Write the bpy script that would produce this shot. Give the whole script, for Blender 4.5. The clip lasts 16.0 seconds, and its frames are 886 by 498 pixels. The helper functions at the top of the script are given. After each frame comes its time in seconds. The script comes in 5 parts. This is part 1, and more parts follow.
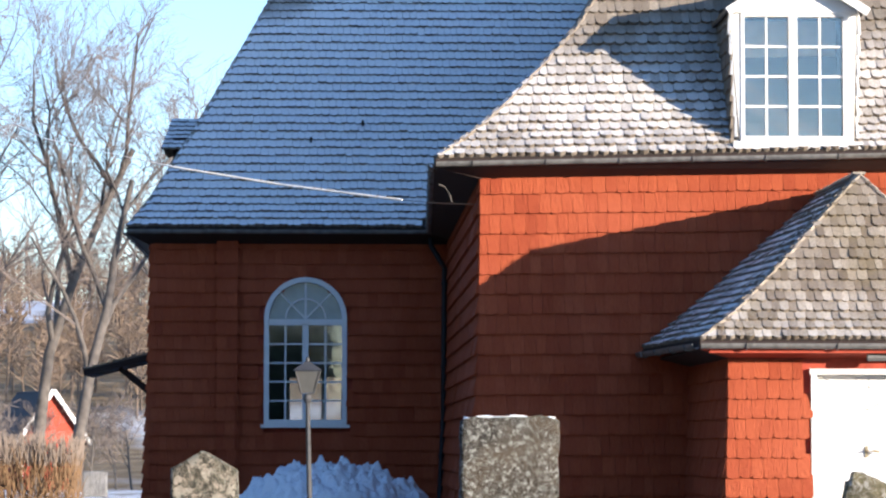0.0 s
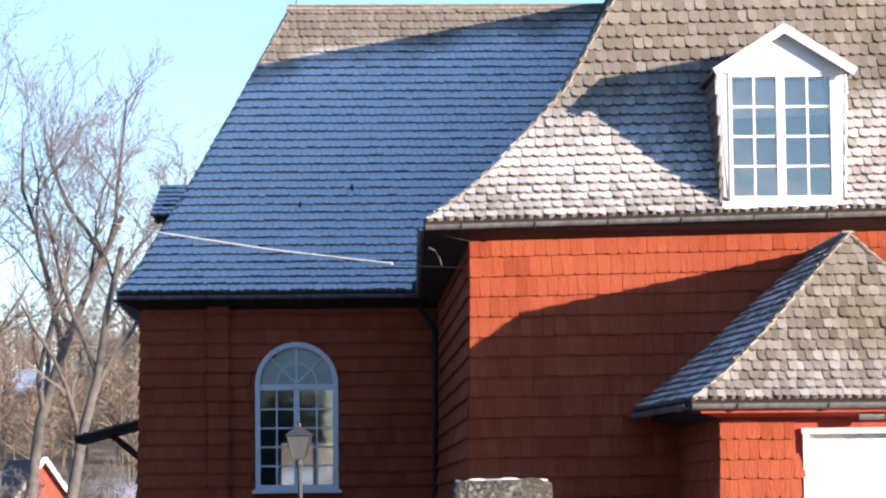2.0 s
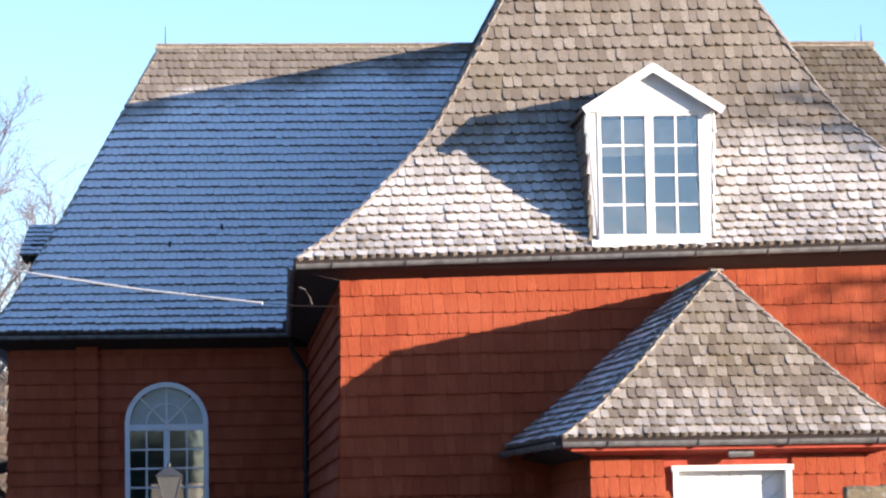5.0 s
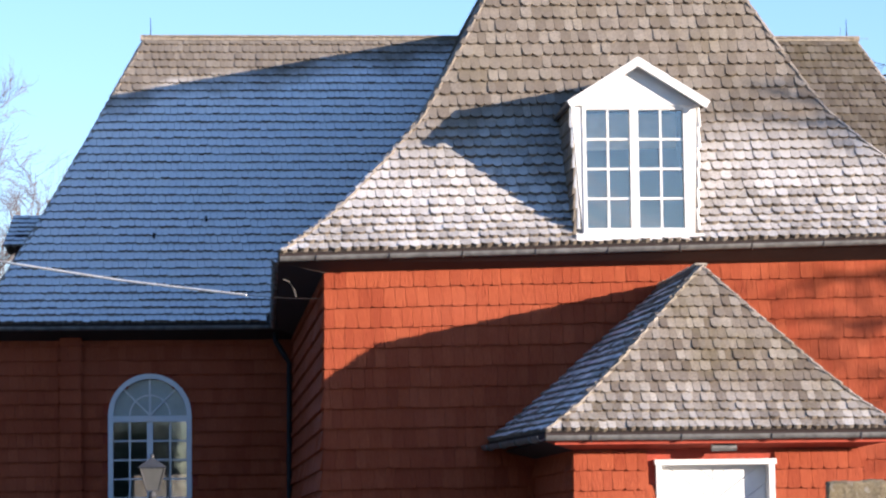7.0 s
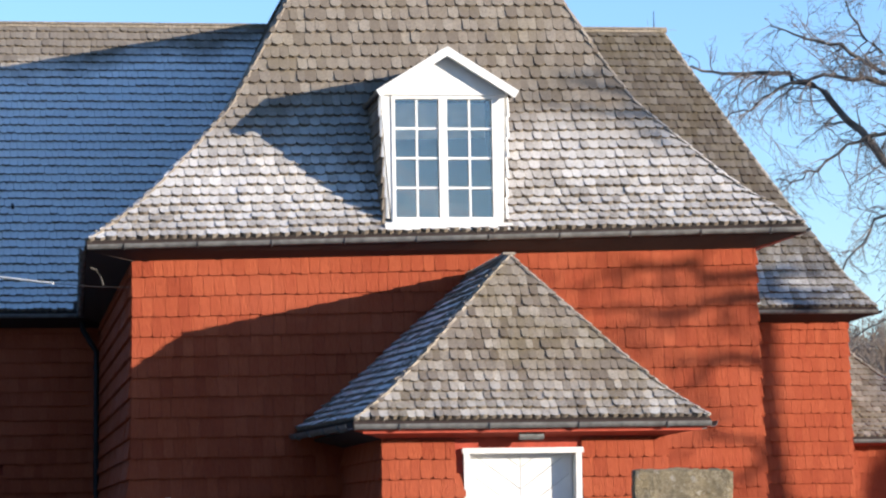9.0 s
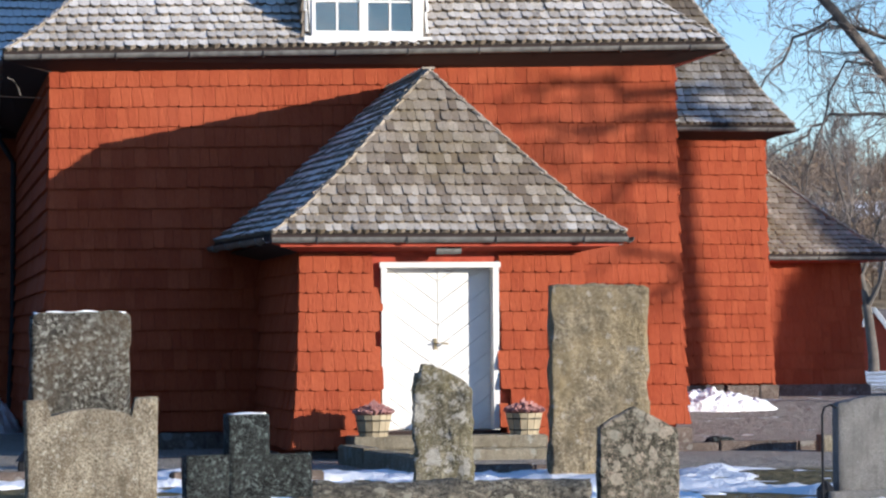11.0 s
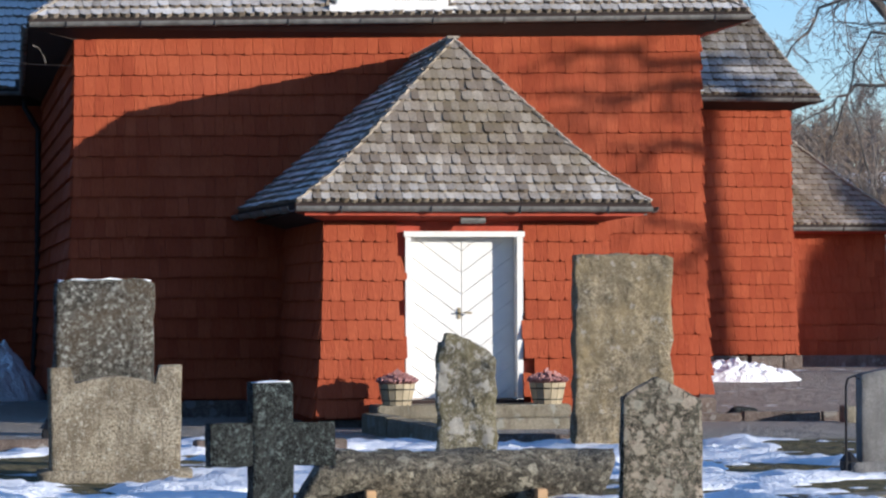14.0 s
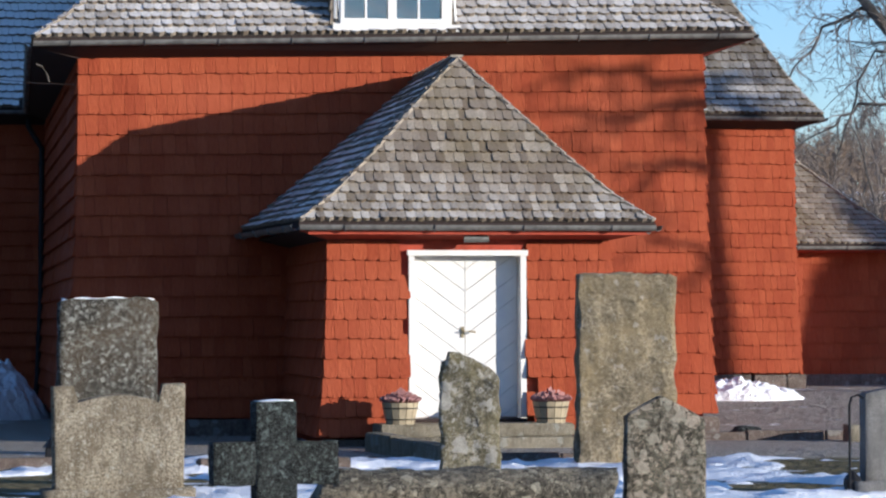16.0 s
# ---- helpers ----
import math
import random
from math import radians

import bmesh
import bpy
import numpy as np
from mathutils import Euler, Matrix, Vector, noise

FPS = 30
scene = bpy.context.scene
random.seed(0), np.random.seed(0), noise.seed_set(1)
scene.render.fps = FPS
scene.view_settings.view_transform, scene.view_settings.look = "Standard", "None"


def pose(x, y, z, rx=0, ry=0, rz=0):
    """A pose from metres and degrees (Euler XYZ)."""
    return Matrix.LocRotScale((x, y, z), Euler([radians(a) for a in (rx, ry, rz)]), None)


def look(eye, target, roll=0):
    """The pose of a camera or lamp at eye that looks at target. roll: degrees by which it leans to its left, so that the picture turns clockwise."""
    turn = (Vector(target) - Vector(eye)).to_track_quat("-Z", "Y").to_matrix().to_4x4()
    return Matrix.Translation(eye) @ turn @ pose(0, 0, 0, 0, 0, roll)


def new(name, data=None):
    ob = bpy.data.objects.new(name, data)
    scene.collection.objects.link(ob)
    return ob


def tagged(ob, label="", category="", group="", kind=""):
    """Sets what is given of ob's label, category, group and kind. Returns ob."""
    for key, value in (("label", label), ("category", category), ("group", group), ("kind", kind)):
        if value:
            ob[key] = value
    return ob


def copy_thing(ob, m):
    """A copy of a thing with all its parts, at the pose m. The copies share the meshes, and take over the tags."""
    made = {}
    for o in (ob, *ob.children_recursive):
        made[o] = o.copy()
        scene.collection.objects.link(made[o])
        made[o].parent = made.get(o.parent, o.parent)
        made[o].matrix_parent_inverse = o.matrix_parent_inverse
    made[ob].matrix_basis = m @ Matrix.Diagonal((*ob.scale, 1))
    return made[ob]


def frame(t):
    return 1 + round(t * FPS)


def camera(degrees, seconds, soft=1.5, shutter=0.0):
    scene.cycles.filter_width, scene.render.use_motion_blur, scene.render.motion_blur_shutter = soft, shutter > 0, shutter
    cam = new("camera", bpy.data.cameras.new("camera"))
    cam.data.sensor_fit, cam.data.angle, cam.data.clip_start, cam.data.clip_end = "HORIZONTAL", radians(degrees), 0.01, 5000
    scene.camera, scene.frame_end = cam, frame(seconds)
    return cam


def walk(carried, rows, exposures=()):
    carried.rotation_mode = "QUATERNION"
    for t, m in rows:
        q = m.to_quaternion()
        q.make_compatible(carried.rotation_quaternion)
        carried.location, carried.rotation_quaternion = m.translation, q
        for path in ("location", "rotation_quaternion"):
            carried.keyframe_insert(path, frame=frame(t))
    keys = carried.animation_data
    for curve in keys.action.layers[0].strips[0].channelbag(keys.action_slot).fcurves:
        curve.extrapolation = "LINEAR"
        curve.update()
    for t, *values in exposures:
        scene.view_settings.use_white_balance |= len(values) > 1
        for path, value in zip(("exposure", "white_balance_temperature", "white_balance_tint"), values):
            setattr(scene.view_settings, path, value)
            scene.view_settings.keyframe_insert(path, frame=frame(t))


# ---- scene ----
cam = camera(16.85, 16.0, soft=2.3)
EYE = 1.55
# seconds, azimuth to the right, pitch up, roll: the camera turns where it stands
ROWS = [
    (0, 2.000, 3.724, 0.038),
    (0.5, 2.015, 3.865, -0.044),
    (1, 2.066, 4.082, -0.248),
    (1.5, 2.126, 4.550, -0.514),
    (2, 2.198, 4.936, -0.600),
    (2.5, 2.276, 5.742, -0.647),
    (3, 2.969, 5.915, -0.652),
    (3.5, 3.640, 5.792, -0.949),
    (4, 4.317, 5.697, -1.061),
    (4.2, 4.623, 5.665, -1.095),
    (6.5, 4.773, 5.632, -0.880),
    (7, 5.002, 5.508, -0.733),
    (7.5, 5.878, 5.456, -0.977),
    (8, 6.806, 5.462, -0.942),
    (8.5, 7.710, 5.419, -0.924),
    (9, 8.678, 5.243, -0.909),
    (9.5, 9.589, 4.834, -0.940),
    (10, 10.092, 4.248, -0.848),
    (10.2, 10.218, 3.592, -0.739),
    (12.3, 9.967, 0.909, -0.126),
    (12.5, 9.885, 0.909, -0.131),
    (13, 9.819, 0.951, -0.166),
    (13.5, 9.802, 1.025, -0.125),
    (14, 9.736, 1.083, -0.205),
    (14.5, 9.670, 1.112, -0.185),
    (15, 9.720, 1.131, -0.200),
    (15.5, 9.687, 1.261, -0.184),
    (16, 9.671, 1.443, -0.185),
]
walk(cam, [(t, pose(0, 0, EYE, 0, 0, -az) @ pose(0, 0, 0, 90 + pitch) @ pose(0, 0, 0, 0, 0, roll)) for t, az, pitch, roll in ROWS],
     exposures=[(0.0, 1.40, 5200, 21), (3.5, 1.42, 5250, 25), (7.0, 1.18, 5200, 25), (8.0, 1.04, 5150, 22), (9.0, 1.0, 5080, 19), (10.0, 1.0, 5050, 18), (12.5, 0.67, 4900, 18), (16.0, 0.67, 4900, 18)])

# ---------------------------------------------------------------- light
SUN_FROM = Vector((4.15, -3.2, 0.85)).normalized()
world = bpy.data.worlds.new("sky")
scene.world = world
world.use_nodes = True
wn = world.node_tree
sky = wn.nodes.new("ShaderNodeTexSky")
sky.sky_type, sky.sun_disc = "NISHITA", False
sky.sun_elevation = math.asin(SUN_FROM.z)
sky.sun_rotation = math.atan2(SUN_FROM.x, SUN_FROM.y)
sky.air_density, sky.dust_density, sky.ozone_density = 1.0, 0.15, 2.0
wn.nodes["Background"].inputs["Strength"].default_value = 0.122
wn.links.new(sky.outputs[0], wn.nodes["Background"].inputs["Color"])
sun = new("sun", bpy.data.lights.new("sun", "SUN"))
sun.data.energy, sun.data.angle, sun.data.color = 5.0, radians(0.5), (1.0, 0.80, 0.50)
sun.matrix_world = look(SUN_FROM * 60, (0, 0, 0))


# ---------------------------------------------------------------- materials
class Mat:
    """A small builder of node materials."""

    def __init__(self, name, rough=0.8, metal=0.0, spec=0.3):
        self.m = bpy.data.materials.new(name)
        self.m.use_nodes = True
        self.t = self.m.node_tree
        self.b = self.t.nodes["Principled BSDF"]
        self.b.inputs["Roughness"].default_value = rough
        self.b.inputs["Metallic"].default_value = metal
        self.b.inputs["Specular IOR Level"].default_value = spec
        self.co = self.t.nodes.new("ShaderNodeTexCoord").outputs["Object"]

    def node(self, kind, **put):
        n = self.t.nodes.new(kind)
        for k, v in put.items():
            n.inputs[k].default_value = v
        return n

    def link(self, a, b):
        self.t.links.new(a, b)

    def scaled(self, s):
        n = self.node("ShaderNodeMapping")
        n.inputs["Scale"].default_value = s
        self.link(self.co, n.inputs["Vector"])
        return n.outputs[0]

    def world(self):
        self.co = self.node("ShaderNodeNewGeometry").outputs["Position"]
        return self

    def noise(self, scale, detail=4.0, stretch=None, rough=0.55):
        n = self.node("ShaderNodeTexNoise", Scale=scale, Detail=detail, Roughness=rough)
        self.link(self.scaled(stretch) if stretch else self.co, n.inputs["Vector"])
        return n.outputs["Fac"]

    def ramp(self, fac, stops):
        n = self.node("ShaderNodeValToRGB")
        e = n.color_ramp.elements
        while len(e) < len(stops):
            e.new(0.5)
        for el, (p, c) in zip(e, stops):
            el.position = p
            el.color = (*c, 1) if isinstance(c, tuple) else (c, c, c, 1)
        self.link(fac, n.inputs[0])
        return n.outputs[0]

    def mix(self, fac, a, b, mode="MIX"):
        n = self.t.nodes.new("ShaderNodeMix")
        n.data_type, n.blend_type = "RGBA", mode
        for s, v in ((n.inputs[0], fac), (n.inputs[6], a), (n.inputs[7], b)):
            if isinstance(v, (int, float)):
                s.default_value = v
            elif isinstance(v, tuple):
                s.default_value = (*v, 1)
            else:
                self.link(v, s)
        return n.outputs[2]

    def math(self, op, a, b=0.0):
        n = self.t.nodes.new("ShaderNodeMath")
        n.operation = op
        for s, v in zip(n.inputs, (a, b)):
            if isinstance(v, (int, float)):
                s.default_value = v
            else:
                self.link(v, s)
        return n.outputs[0]

    def rnd(self, island):
        if island:
            return self.node("ShaderNodeNewGeometry").outputs["Random Per Island"]
        return self.node("ShaderNodeObjectInfo").outputs["Random"]

    def axis(self, i):
        n = self.node("ShaderNodeSeparateXYZ")
        self.link(self.node("ShaderNodeNewGeometry").outputs["Position"], n.inputs[0])
        return n.outputs[i]

    def up(self):
        n = self.node("ShaderNodeSeparateXYZ")
        self.link(self.node("ShaderNodeNewGeometry").outputs["Normal"], n.inputs[0])
        return n.outputs[2]

    def done(self, col, bump=None, height=0.01, strength=0.6, rough=None):
        if isinstance(col, tuple):
            self.b.inputs["Base Color"].default_value = (*col, 1)
        else:
            self.link(col, self.b.inputs["Base Color"])
        if bump is not None:
            n = self.node("ShaderNodeBump", Strength=strength, Distance=height)
            self.link(bump, n.inputs["Height"])
            self.link(n.outputs[0], self.b.inputs["Normal"])
        if rough is not None:
            self.link(rough, self.b.inputs["Roughness"])
        return self.m


def red_shingle(name, island):
    k = Mat(name, 0.85, spec=0.15).world()
    r = k.rnd(island)
    base = k.ramp(r, [(0.0, (0.262, 0.055, 0.019)), (0.3, (0.299, 0.066, 0.023)), (0.7, (0.317, 0.073, 0.025)), (1.0, (0.354, 0.087, 0.031))])
    grain = k.noise(9.0, 5, (6.0, 6.0, 0.7))
    big = k.noise(0.7, 3)
    col = k.mix(k.ramp(grain, [(0.35, 0.0), (0.75, 0.6)]), base, (0.202, 0.033, 0.015))
    col = k.mix(k.ramp(big, [(0.45, 0.0), (0.75, 0.35)]), col, (0.414, 0.115, 0.051))
    # paint worn thin in streaks down the grain
    worn = k.noise(3.0, 6, (9.0, 9.0, 0.5), 0.7)
    col = k.mix(k.ramp(worn, [(0.58, 0.0), (0.72, 0.45)]), col, (0.184, 0.051, 0.028))
    return k.done(col, k.math("ADD", grain, k.math("MULTIPLY", worn, 0.6)), 0.018, 0.7)


def roof_shingle(name, island, frost, melt=8.6, moss=0.35, tone=1.0, vary=0.5, slant=0.0, fade=1.0):
    k = Mat(name, 0.8, spec=0.2).world()
    r = k.rnd(island)
    base = k.ramp(r, [(p, tuple(tone * (m + (c - m) * vary) for c, m in zip(col, (0.235, 0.197, 0.15)))) for p, col in ((0.0, (0.15, 0.118, 0.085)), (0.3, (0.215, 0.178, 0.135)), (0.7, (0.27, 0.228, 0.175)), (1.0, (0.36, 0.315, 0.25)))])
    grain = k.noise(9.0, 5, (7.0, 7.0, 0.8), 0.65)
    col = k.mix(k.ramp(grain, [(0.38, 0.0), (0.64, 0.7)]), base, (0.085, 0.07, 0.052))
    green = k.noise(1.3, 6, rough=0.65)
    col = k.mix(k.ramp(green, [(0.46, 0.0), (0.68, moss)]), col, (0.17, 0.135, 0.055))
    # thin rime lies in patches on the weather side, not on the butt ends
    fr = k.math("ADD", k.math("ADD", k.math("MULTIPLY", k.noise(0.45, 3), 0.45), 0.275), k.math("MULTIPLY", k.noise(16.0, 5, (2.5, 2.5, 1.0)), 0.5))
    fr = k.math("ADD", fr, k.math("MULTIPLY", r, 0.16))
    # it holds on the gentler pitch of the swept eaves
    hold = k.ramp(k.up(), [(0.28, 0.0), (0.40, 0.45), (0.66, 1.0)])
    # and has melted off the upper courses
    high = k.math("ADD", k.axis(2), k.math("MULTIPLY", k.noise(0.8, 4), 1.2))
    high = k.math("SUBTRACT", high, k.math("MULTIPLY", k.axis(0), slant))
    left = k.ramp(k.math("SUBTRACT", high, melt - 0.5), [(0.0, 1.0), (fade, 0.05)])
    hold = k.math("MULTIPLY", hold, left)
    lie = k.math("MULTIPLY", k.ramp(fr, [(0.95 - 0.7 * frost, 0.0), (1.12 - 0.4 * frost, min(1.0, 0.45 + 0.5 * frost))]), hold)
    col = k.mix(lie, col, (0.82, 0.80, 0.76))
    return k.done(col, grain, 0.010, 0.8)


def plain(name, col, rough=0.6, metal=0.0, vary=0.25, scale=8.0, bump=0.002, spec=0.3):
    k = Mat(name, rough, metal, spec)
    n = k.noise(scale, 5)
    dark = tuple(c * (1 - vary) for c in col)
    return k.done(k.mix(k.ramp(n, [(0.35, 0.0), (0.7, 1.0)]), col, dark), k.noise(scale * 5, 4), bump, 0.4)


def lichen_stone(name, base, dark, spots, amount, size, grain=60.0, warm=None, specks=0.35, rim=None):
    """Weathered stone: coarse grain, stains, crusts of lichen in two sizes and fine pale specks."""
    k = Mat(name, 0.9, spec=0.2)
    n = k.noise(grain, 6, rough=0.75)
    big = k.noise(3.0, 6, rough=0.65)
    run = k.noise(5.0, 5, (2.2, 2.2, 0.45), 0.65)
    col = k.mix(k.ramp(n, [(0.42, 0.0), (0.58, 1.0)]), dark, base)
    col = k.mix(k.ramp(big, [(0.44, 0.0), (0.60, 0.8)]), col, dark)
    col = k.mix(k.ramp(run, [(0.50, 0.0), (0.66, 0.55)]), col, tuple(0.6 * c for c in dark))
    if warm:
        col = k.mix(k.ramp(k.noise(1.6, 4), [(0.45, 0.0), (0.65, 0.75)]), col, warm)
    crust = None
    for sc, th in ((size, 0.72), (size * 2.3, 0.66), (size * 5.0, 0.6)):
        v = k.node("ShaderNodeTexVoronoi", Scale=sc)
        wob = k.node("ShaderNodeTexNoise", Scale=sc * 2.5, Detail=4.0)
        k.link(k.co, wob.inputs["Vector"])
        k.link(k.mix(0.10, k.co, wob.outputs["Color"]), v.inputs["Vector"])
        pick = k.node("ShaderNodeSeparateColor")
        k.link(v.outputs["Color"], pick.inputs[0])
        reach = k.math("MULTIPLY", pick.outputs[0], th)
        disc = k.math("LESS_THAN", v.outputs["Distance"], reach)
        some = k.math("LESS_THAN", pick.outputs[1], amount)
        mask = k.math("MULTIPLY", disc, some)
        tint = k.mix(pick.outputs[2], spots, rim or tuple(0.72 * c for c in spots))
        tint = k.mix(k.ramp(n, [(0.35, 0.0), (0.65, 0.55)]), tint, tuple(0.5 * c for c in spots))
        col = k.mix(k.math("MULTIPLY", mask, 0.93), col, tint)
        crust = mask if crust is None else k.math("MAXIMUM", crust, mask)
    fine = k.noise(max(34.0, grain * 0.85), 3, rough=0.6)
    where = k.ramp(k.noise(5.0, 5, rough=0.7), [(0.40, 0.15), (0.62, 1.0)])
    col = k.mix(k.math("MULTIPLY", k.ramp(fine, [(0.58, 0.0), (0.63, specks)]), where), col, tuple(min(0.75, 1.2 * c) for c in spots))
    h = k.math("ADD", k.math("ADD", n, k.math("MULTIPLY", big, 2.0)), k.math("MULTIPLY", crust, 0.25))
    return k.done(col, h, 0.045, 1.0)


def snow_mat(name):
    k = Mat(name, 0.6, spec=0.3).world()
    n, f = k.noise(2.5, 5), k.noise(22.0, 5)
    col = k.mix(k.ramp(n, [(0.5, 0.0), (0.8, 0.35)]), (0.90, 0.91, 0.92), (0.66, 0.66, 0.65))
    return k.done(col, k.math("ADD", n, k.math("MULTIPLY", f, 0.5)), 0.07, 0.9)


def ground_mat():
    k = Mat("ground_mix", 0.9, spec=0.15).world()
    x, y, z = k.axis(0), k.axis(1), k.axis(2)
    fine = k.noise(30.0, 4)
    gravel = k.mix(k.ramp(fine, [(0.40, 0.0), (0.60, 1.0)]), (0.12, 0.108, 0.088), (0.46, 0.42, 0.355))
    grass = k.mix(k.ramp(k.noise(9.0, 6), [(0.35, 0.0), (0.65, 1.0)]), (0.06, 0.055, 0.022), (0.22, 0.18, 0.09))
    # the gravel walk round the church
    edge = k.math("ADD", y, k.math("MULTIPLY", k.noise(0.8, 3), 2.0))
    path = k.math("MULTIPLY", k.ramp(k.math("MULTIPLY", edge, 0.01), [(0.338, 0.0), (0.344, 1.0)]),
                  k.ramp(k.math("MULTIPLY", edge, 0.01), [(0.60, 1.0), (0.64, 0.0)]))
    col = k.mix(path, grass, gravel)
    # thawing snow: wide low patches, thinner on the gravel
    patch = k.noise(0.9, 7, (0.8, 1.0, 1.0), 0.68)
    lie = k.math("SUBTRACT", patch, k.math("MULTIPLY", path, 0.16))
    lie = k.math("SUBTRACT", lie, k.ramp(k.math("MULTIPLY", y, 0.01), [(0.34, 0.12), (0.36, 0.0)]))
    snow = k.ramp(lie, [(0.452, 0.0), (0.472, 1.0)])
    far = k.ramp(k.math("MULTIPLY", y, 0.001), [(0.11, 0.0), (0.16, 1.0)])
    fields = k.ramp(k.noise(0.012, 5, (1.0, 0.5, 1.0)), [(0.50, 0.0), (0.56, 0.9)])
    dry = k.mix(k.ramp(k.noise(0.3, 6), [(0.35, 0.0), (0.7, 1.0)]), (0.16, 0.11, 0.055), (0.34, 0.26, 0.15))
    white = k.mix(k.ramp(fine, [(0.4, 0.0), (0.8, 0.3)]), (0.86, 0.88, 0.9), (0.6, 0.6, 0.6))
    col = k.mix(snow, col, white)
    col = k.mix(far, col, k.mix(fields, dry, white))
    h = k.math("ADD", k.math("MULTIPLY", snow, 0.5), k.math("ADD", k.math("MULTIPLY", k.noise(12.0, 6), 0.5), k.math("MULTIPLY", k.noise(2.6, 5), 1.2)))
    return k.done(col, h, 0.16, 1.0)


def glass_mat():
    k = Mat("window_glass", 0.03, spec=1.0)
    k.b.inputs["Transmission Weight"].default_value = 1.0
    k.b.inputs["IOR"].default_value = 2.0
    return k.done((0.9, 0.95, 0.95), k.noise(2.5, 2), 0.004, 0.25)


RED = red_shingle("red_ochre_wall_shingle", True)
RED_ONE = red_shingle("red_ochre_wall_shingle_single", False)
RED_WOOD = plain("red_painted_board", (0.38, 0.065, 0.03), 0.8, vary=0.3)
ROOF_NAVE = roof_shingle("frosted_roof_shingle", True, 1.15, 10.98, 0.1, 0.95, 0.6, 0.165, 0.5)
ROOF_SNOWY = roof_shingle("snowy_roof_shingle", True, 1.4, 20.0, 0.0)
ROOF = roof_shingle("weathered_roof_shingle", True, 0.52, 7.8, 0.25, 1.05, 0.7)
# choir end: thin patchy frost, and bough shade put into the low tone
ROOF_CHOIR_SHADE = roof_shingle("shaded_patchy_frost_shingle", True, 0.30, 7.0, 0.3, 0.58, 0.9)
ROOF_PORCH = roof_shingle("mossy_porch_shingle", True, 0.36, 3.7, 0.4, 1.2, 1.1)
ROOF_PORCH_ONE = roof_shingle("mossy_porch_shingle_single", False, 0.36, 3.7, 0.4, 1.2, 1.1)
WHITE = plain("white_paint", (0.74, 0.725, 0.68), 0.5, vary=0.08, scale=5)
# near-black board; on the soffits it puts the eave shade into the colour
DARK_WOOD = plain("dark_board", (0.035, 0.022, 0.018), 0.8)
UNDER = plain("roof_underlay", (0.05, 0.04, 0.035), 0.9)
ZINC = plain("weathered_zinc_gutter", (0.20, 0.195, 0.18), 0.55, 0.4, vary=0.5)
IRON = plain("black_iron", (0.03, 0.03, 0.032), 0.5, 0.6)
LAMP_GREY = plain("grey_painted_iron", (0.10, 0.10, 0.10), 0.45, 0.5)
GLASS = glass_mat()
FROSTED = plain("milky_lamp_glass", (0.09, 0.09, 0.083), 0.3, vary=0.15)
LIT_CABLE = plain("sunlit_pale_cable", (0.78, 0.76, 0.70), 0.7)
FOOTING = lichen_stone("granite_footing", (0.30, 0.24, 0.20), (0.14, 0.11, 0.09), (0.4, 0.38, 0.34), 0.1, 6.0)
STEP = lichen_stone("limestone_step", (0.42, 0.38, 0.29), (0.22, 0.19, 0.13), (0.5, 0.48, 0.4), 0.1, 5.0)
SNOW = snow_mat("old_snow")
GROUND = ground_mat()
PLASTER = plain("lime_plaster", (0.55, 0.52, 0.46), 0.9)
BARK = plain("grey_bark", (0.135, 0.118, 0.10), 0.9, vary=0.5, scale=3.0)
TWIG = plain("bare_twig", (0.20, 0.165, 0.14), 0.9, vary=0.3)
WOODS = plain("far_bare_wood", (0.25, 0.185, 0.13), 0.9, vary=0.35, scale=0.2)
S_CONCRETE = lichen_stone("sandy_headstone", (0.54, 0.475, 0.345), (0.19, 0.155, 0.10), (0.62, 0.58, 0.48), 0.07, 30.0, 46.0, specks=0.55)
S_ROUGH = lichen_stone("rough_dark_headstone", (0.095, 0.08, 0.058), (0.024, 0.022, 0.018), (0.52, 0.52, 0.46), 0.26, 34.0, 34.0, (0.12, 0.09, 0.055), 0.6)
S_CROSS = lichen_stone("lichened_cross_stone", (0.04, 0.042, 0.038), (0.009, 0.009, 0.009), (0.24, 0.285, 0.27), 0.20, 42.0, 50.0, specks=0.65)
S_LOG = lichen_stone("lichened_lying_stone", (0.33, 0.29, 0.21), (0.05, 0.045, 0.035), (0.50, 0.46, 0.34), 0.26, 12.0, 24.0, specks=0.4)
S_MID = lichen_stone("lichened_standing_stone", (0.35, 0.315, 0.21), (0.095, 0.084, 0.052), (0.56, 0.53, 0.45), 0.42, 8.0, 30.0, (0.24, 0.21, 0.10), 0.4)
S_SLAB = lichen_stone("tall_slab_stone", (0.42, 0.35, 0.225), (0.165, 0.135, 0.083), (0.48, 0.43, 0.34), 0.07, 20.0, 26.0, (0.32, 0.25, 0.13), 0.3)
S_SPOT = lichen_stone("spotted_headstone", (0.19, 0.175, 0.12), (0.04, 0.038, 0.028), (0.58, 0.48, 0.36), 0.75, 12.5, 40.0, specks=0.45, rim=(0.40, 0.40, 0.31))
S_GREY = lichen_stone("polished_grey_granite", (0.36, 0.35, 0.33), (0.22, 0.215, 0.205), (0.4, 0.4, 0.4), 0.03, 20.0, 90.0, specks=0.2)
BARREL = plain("oak_barrel_stave", (0.40, 0.34, 0.22), 0.75, vary=0.35)
HEATHER = plain("dry_pink_heather", (0.42, 0.22, 0.20), 0.9, vary=0.3, scale=20)
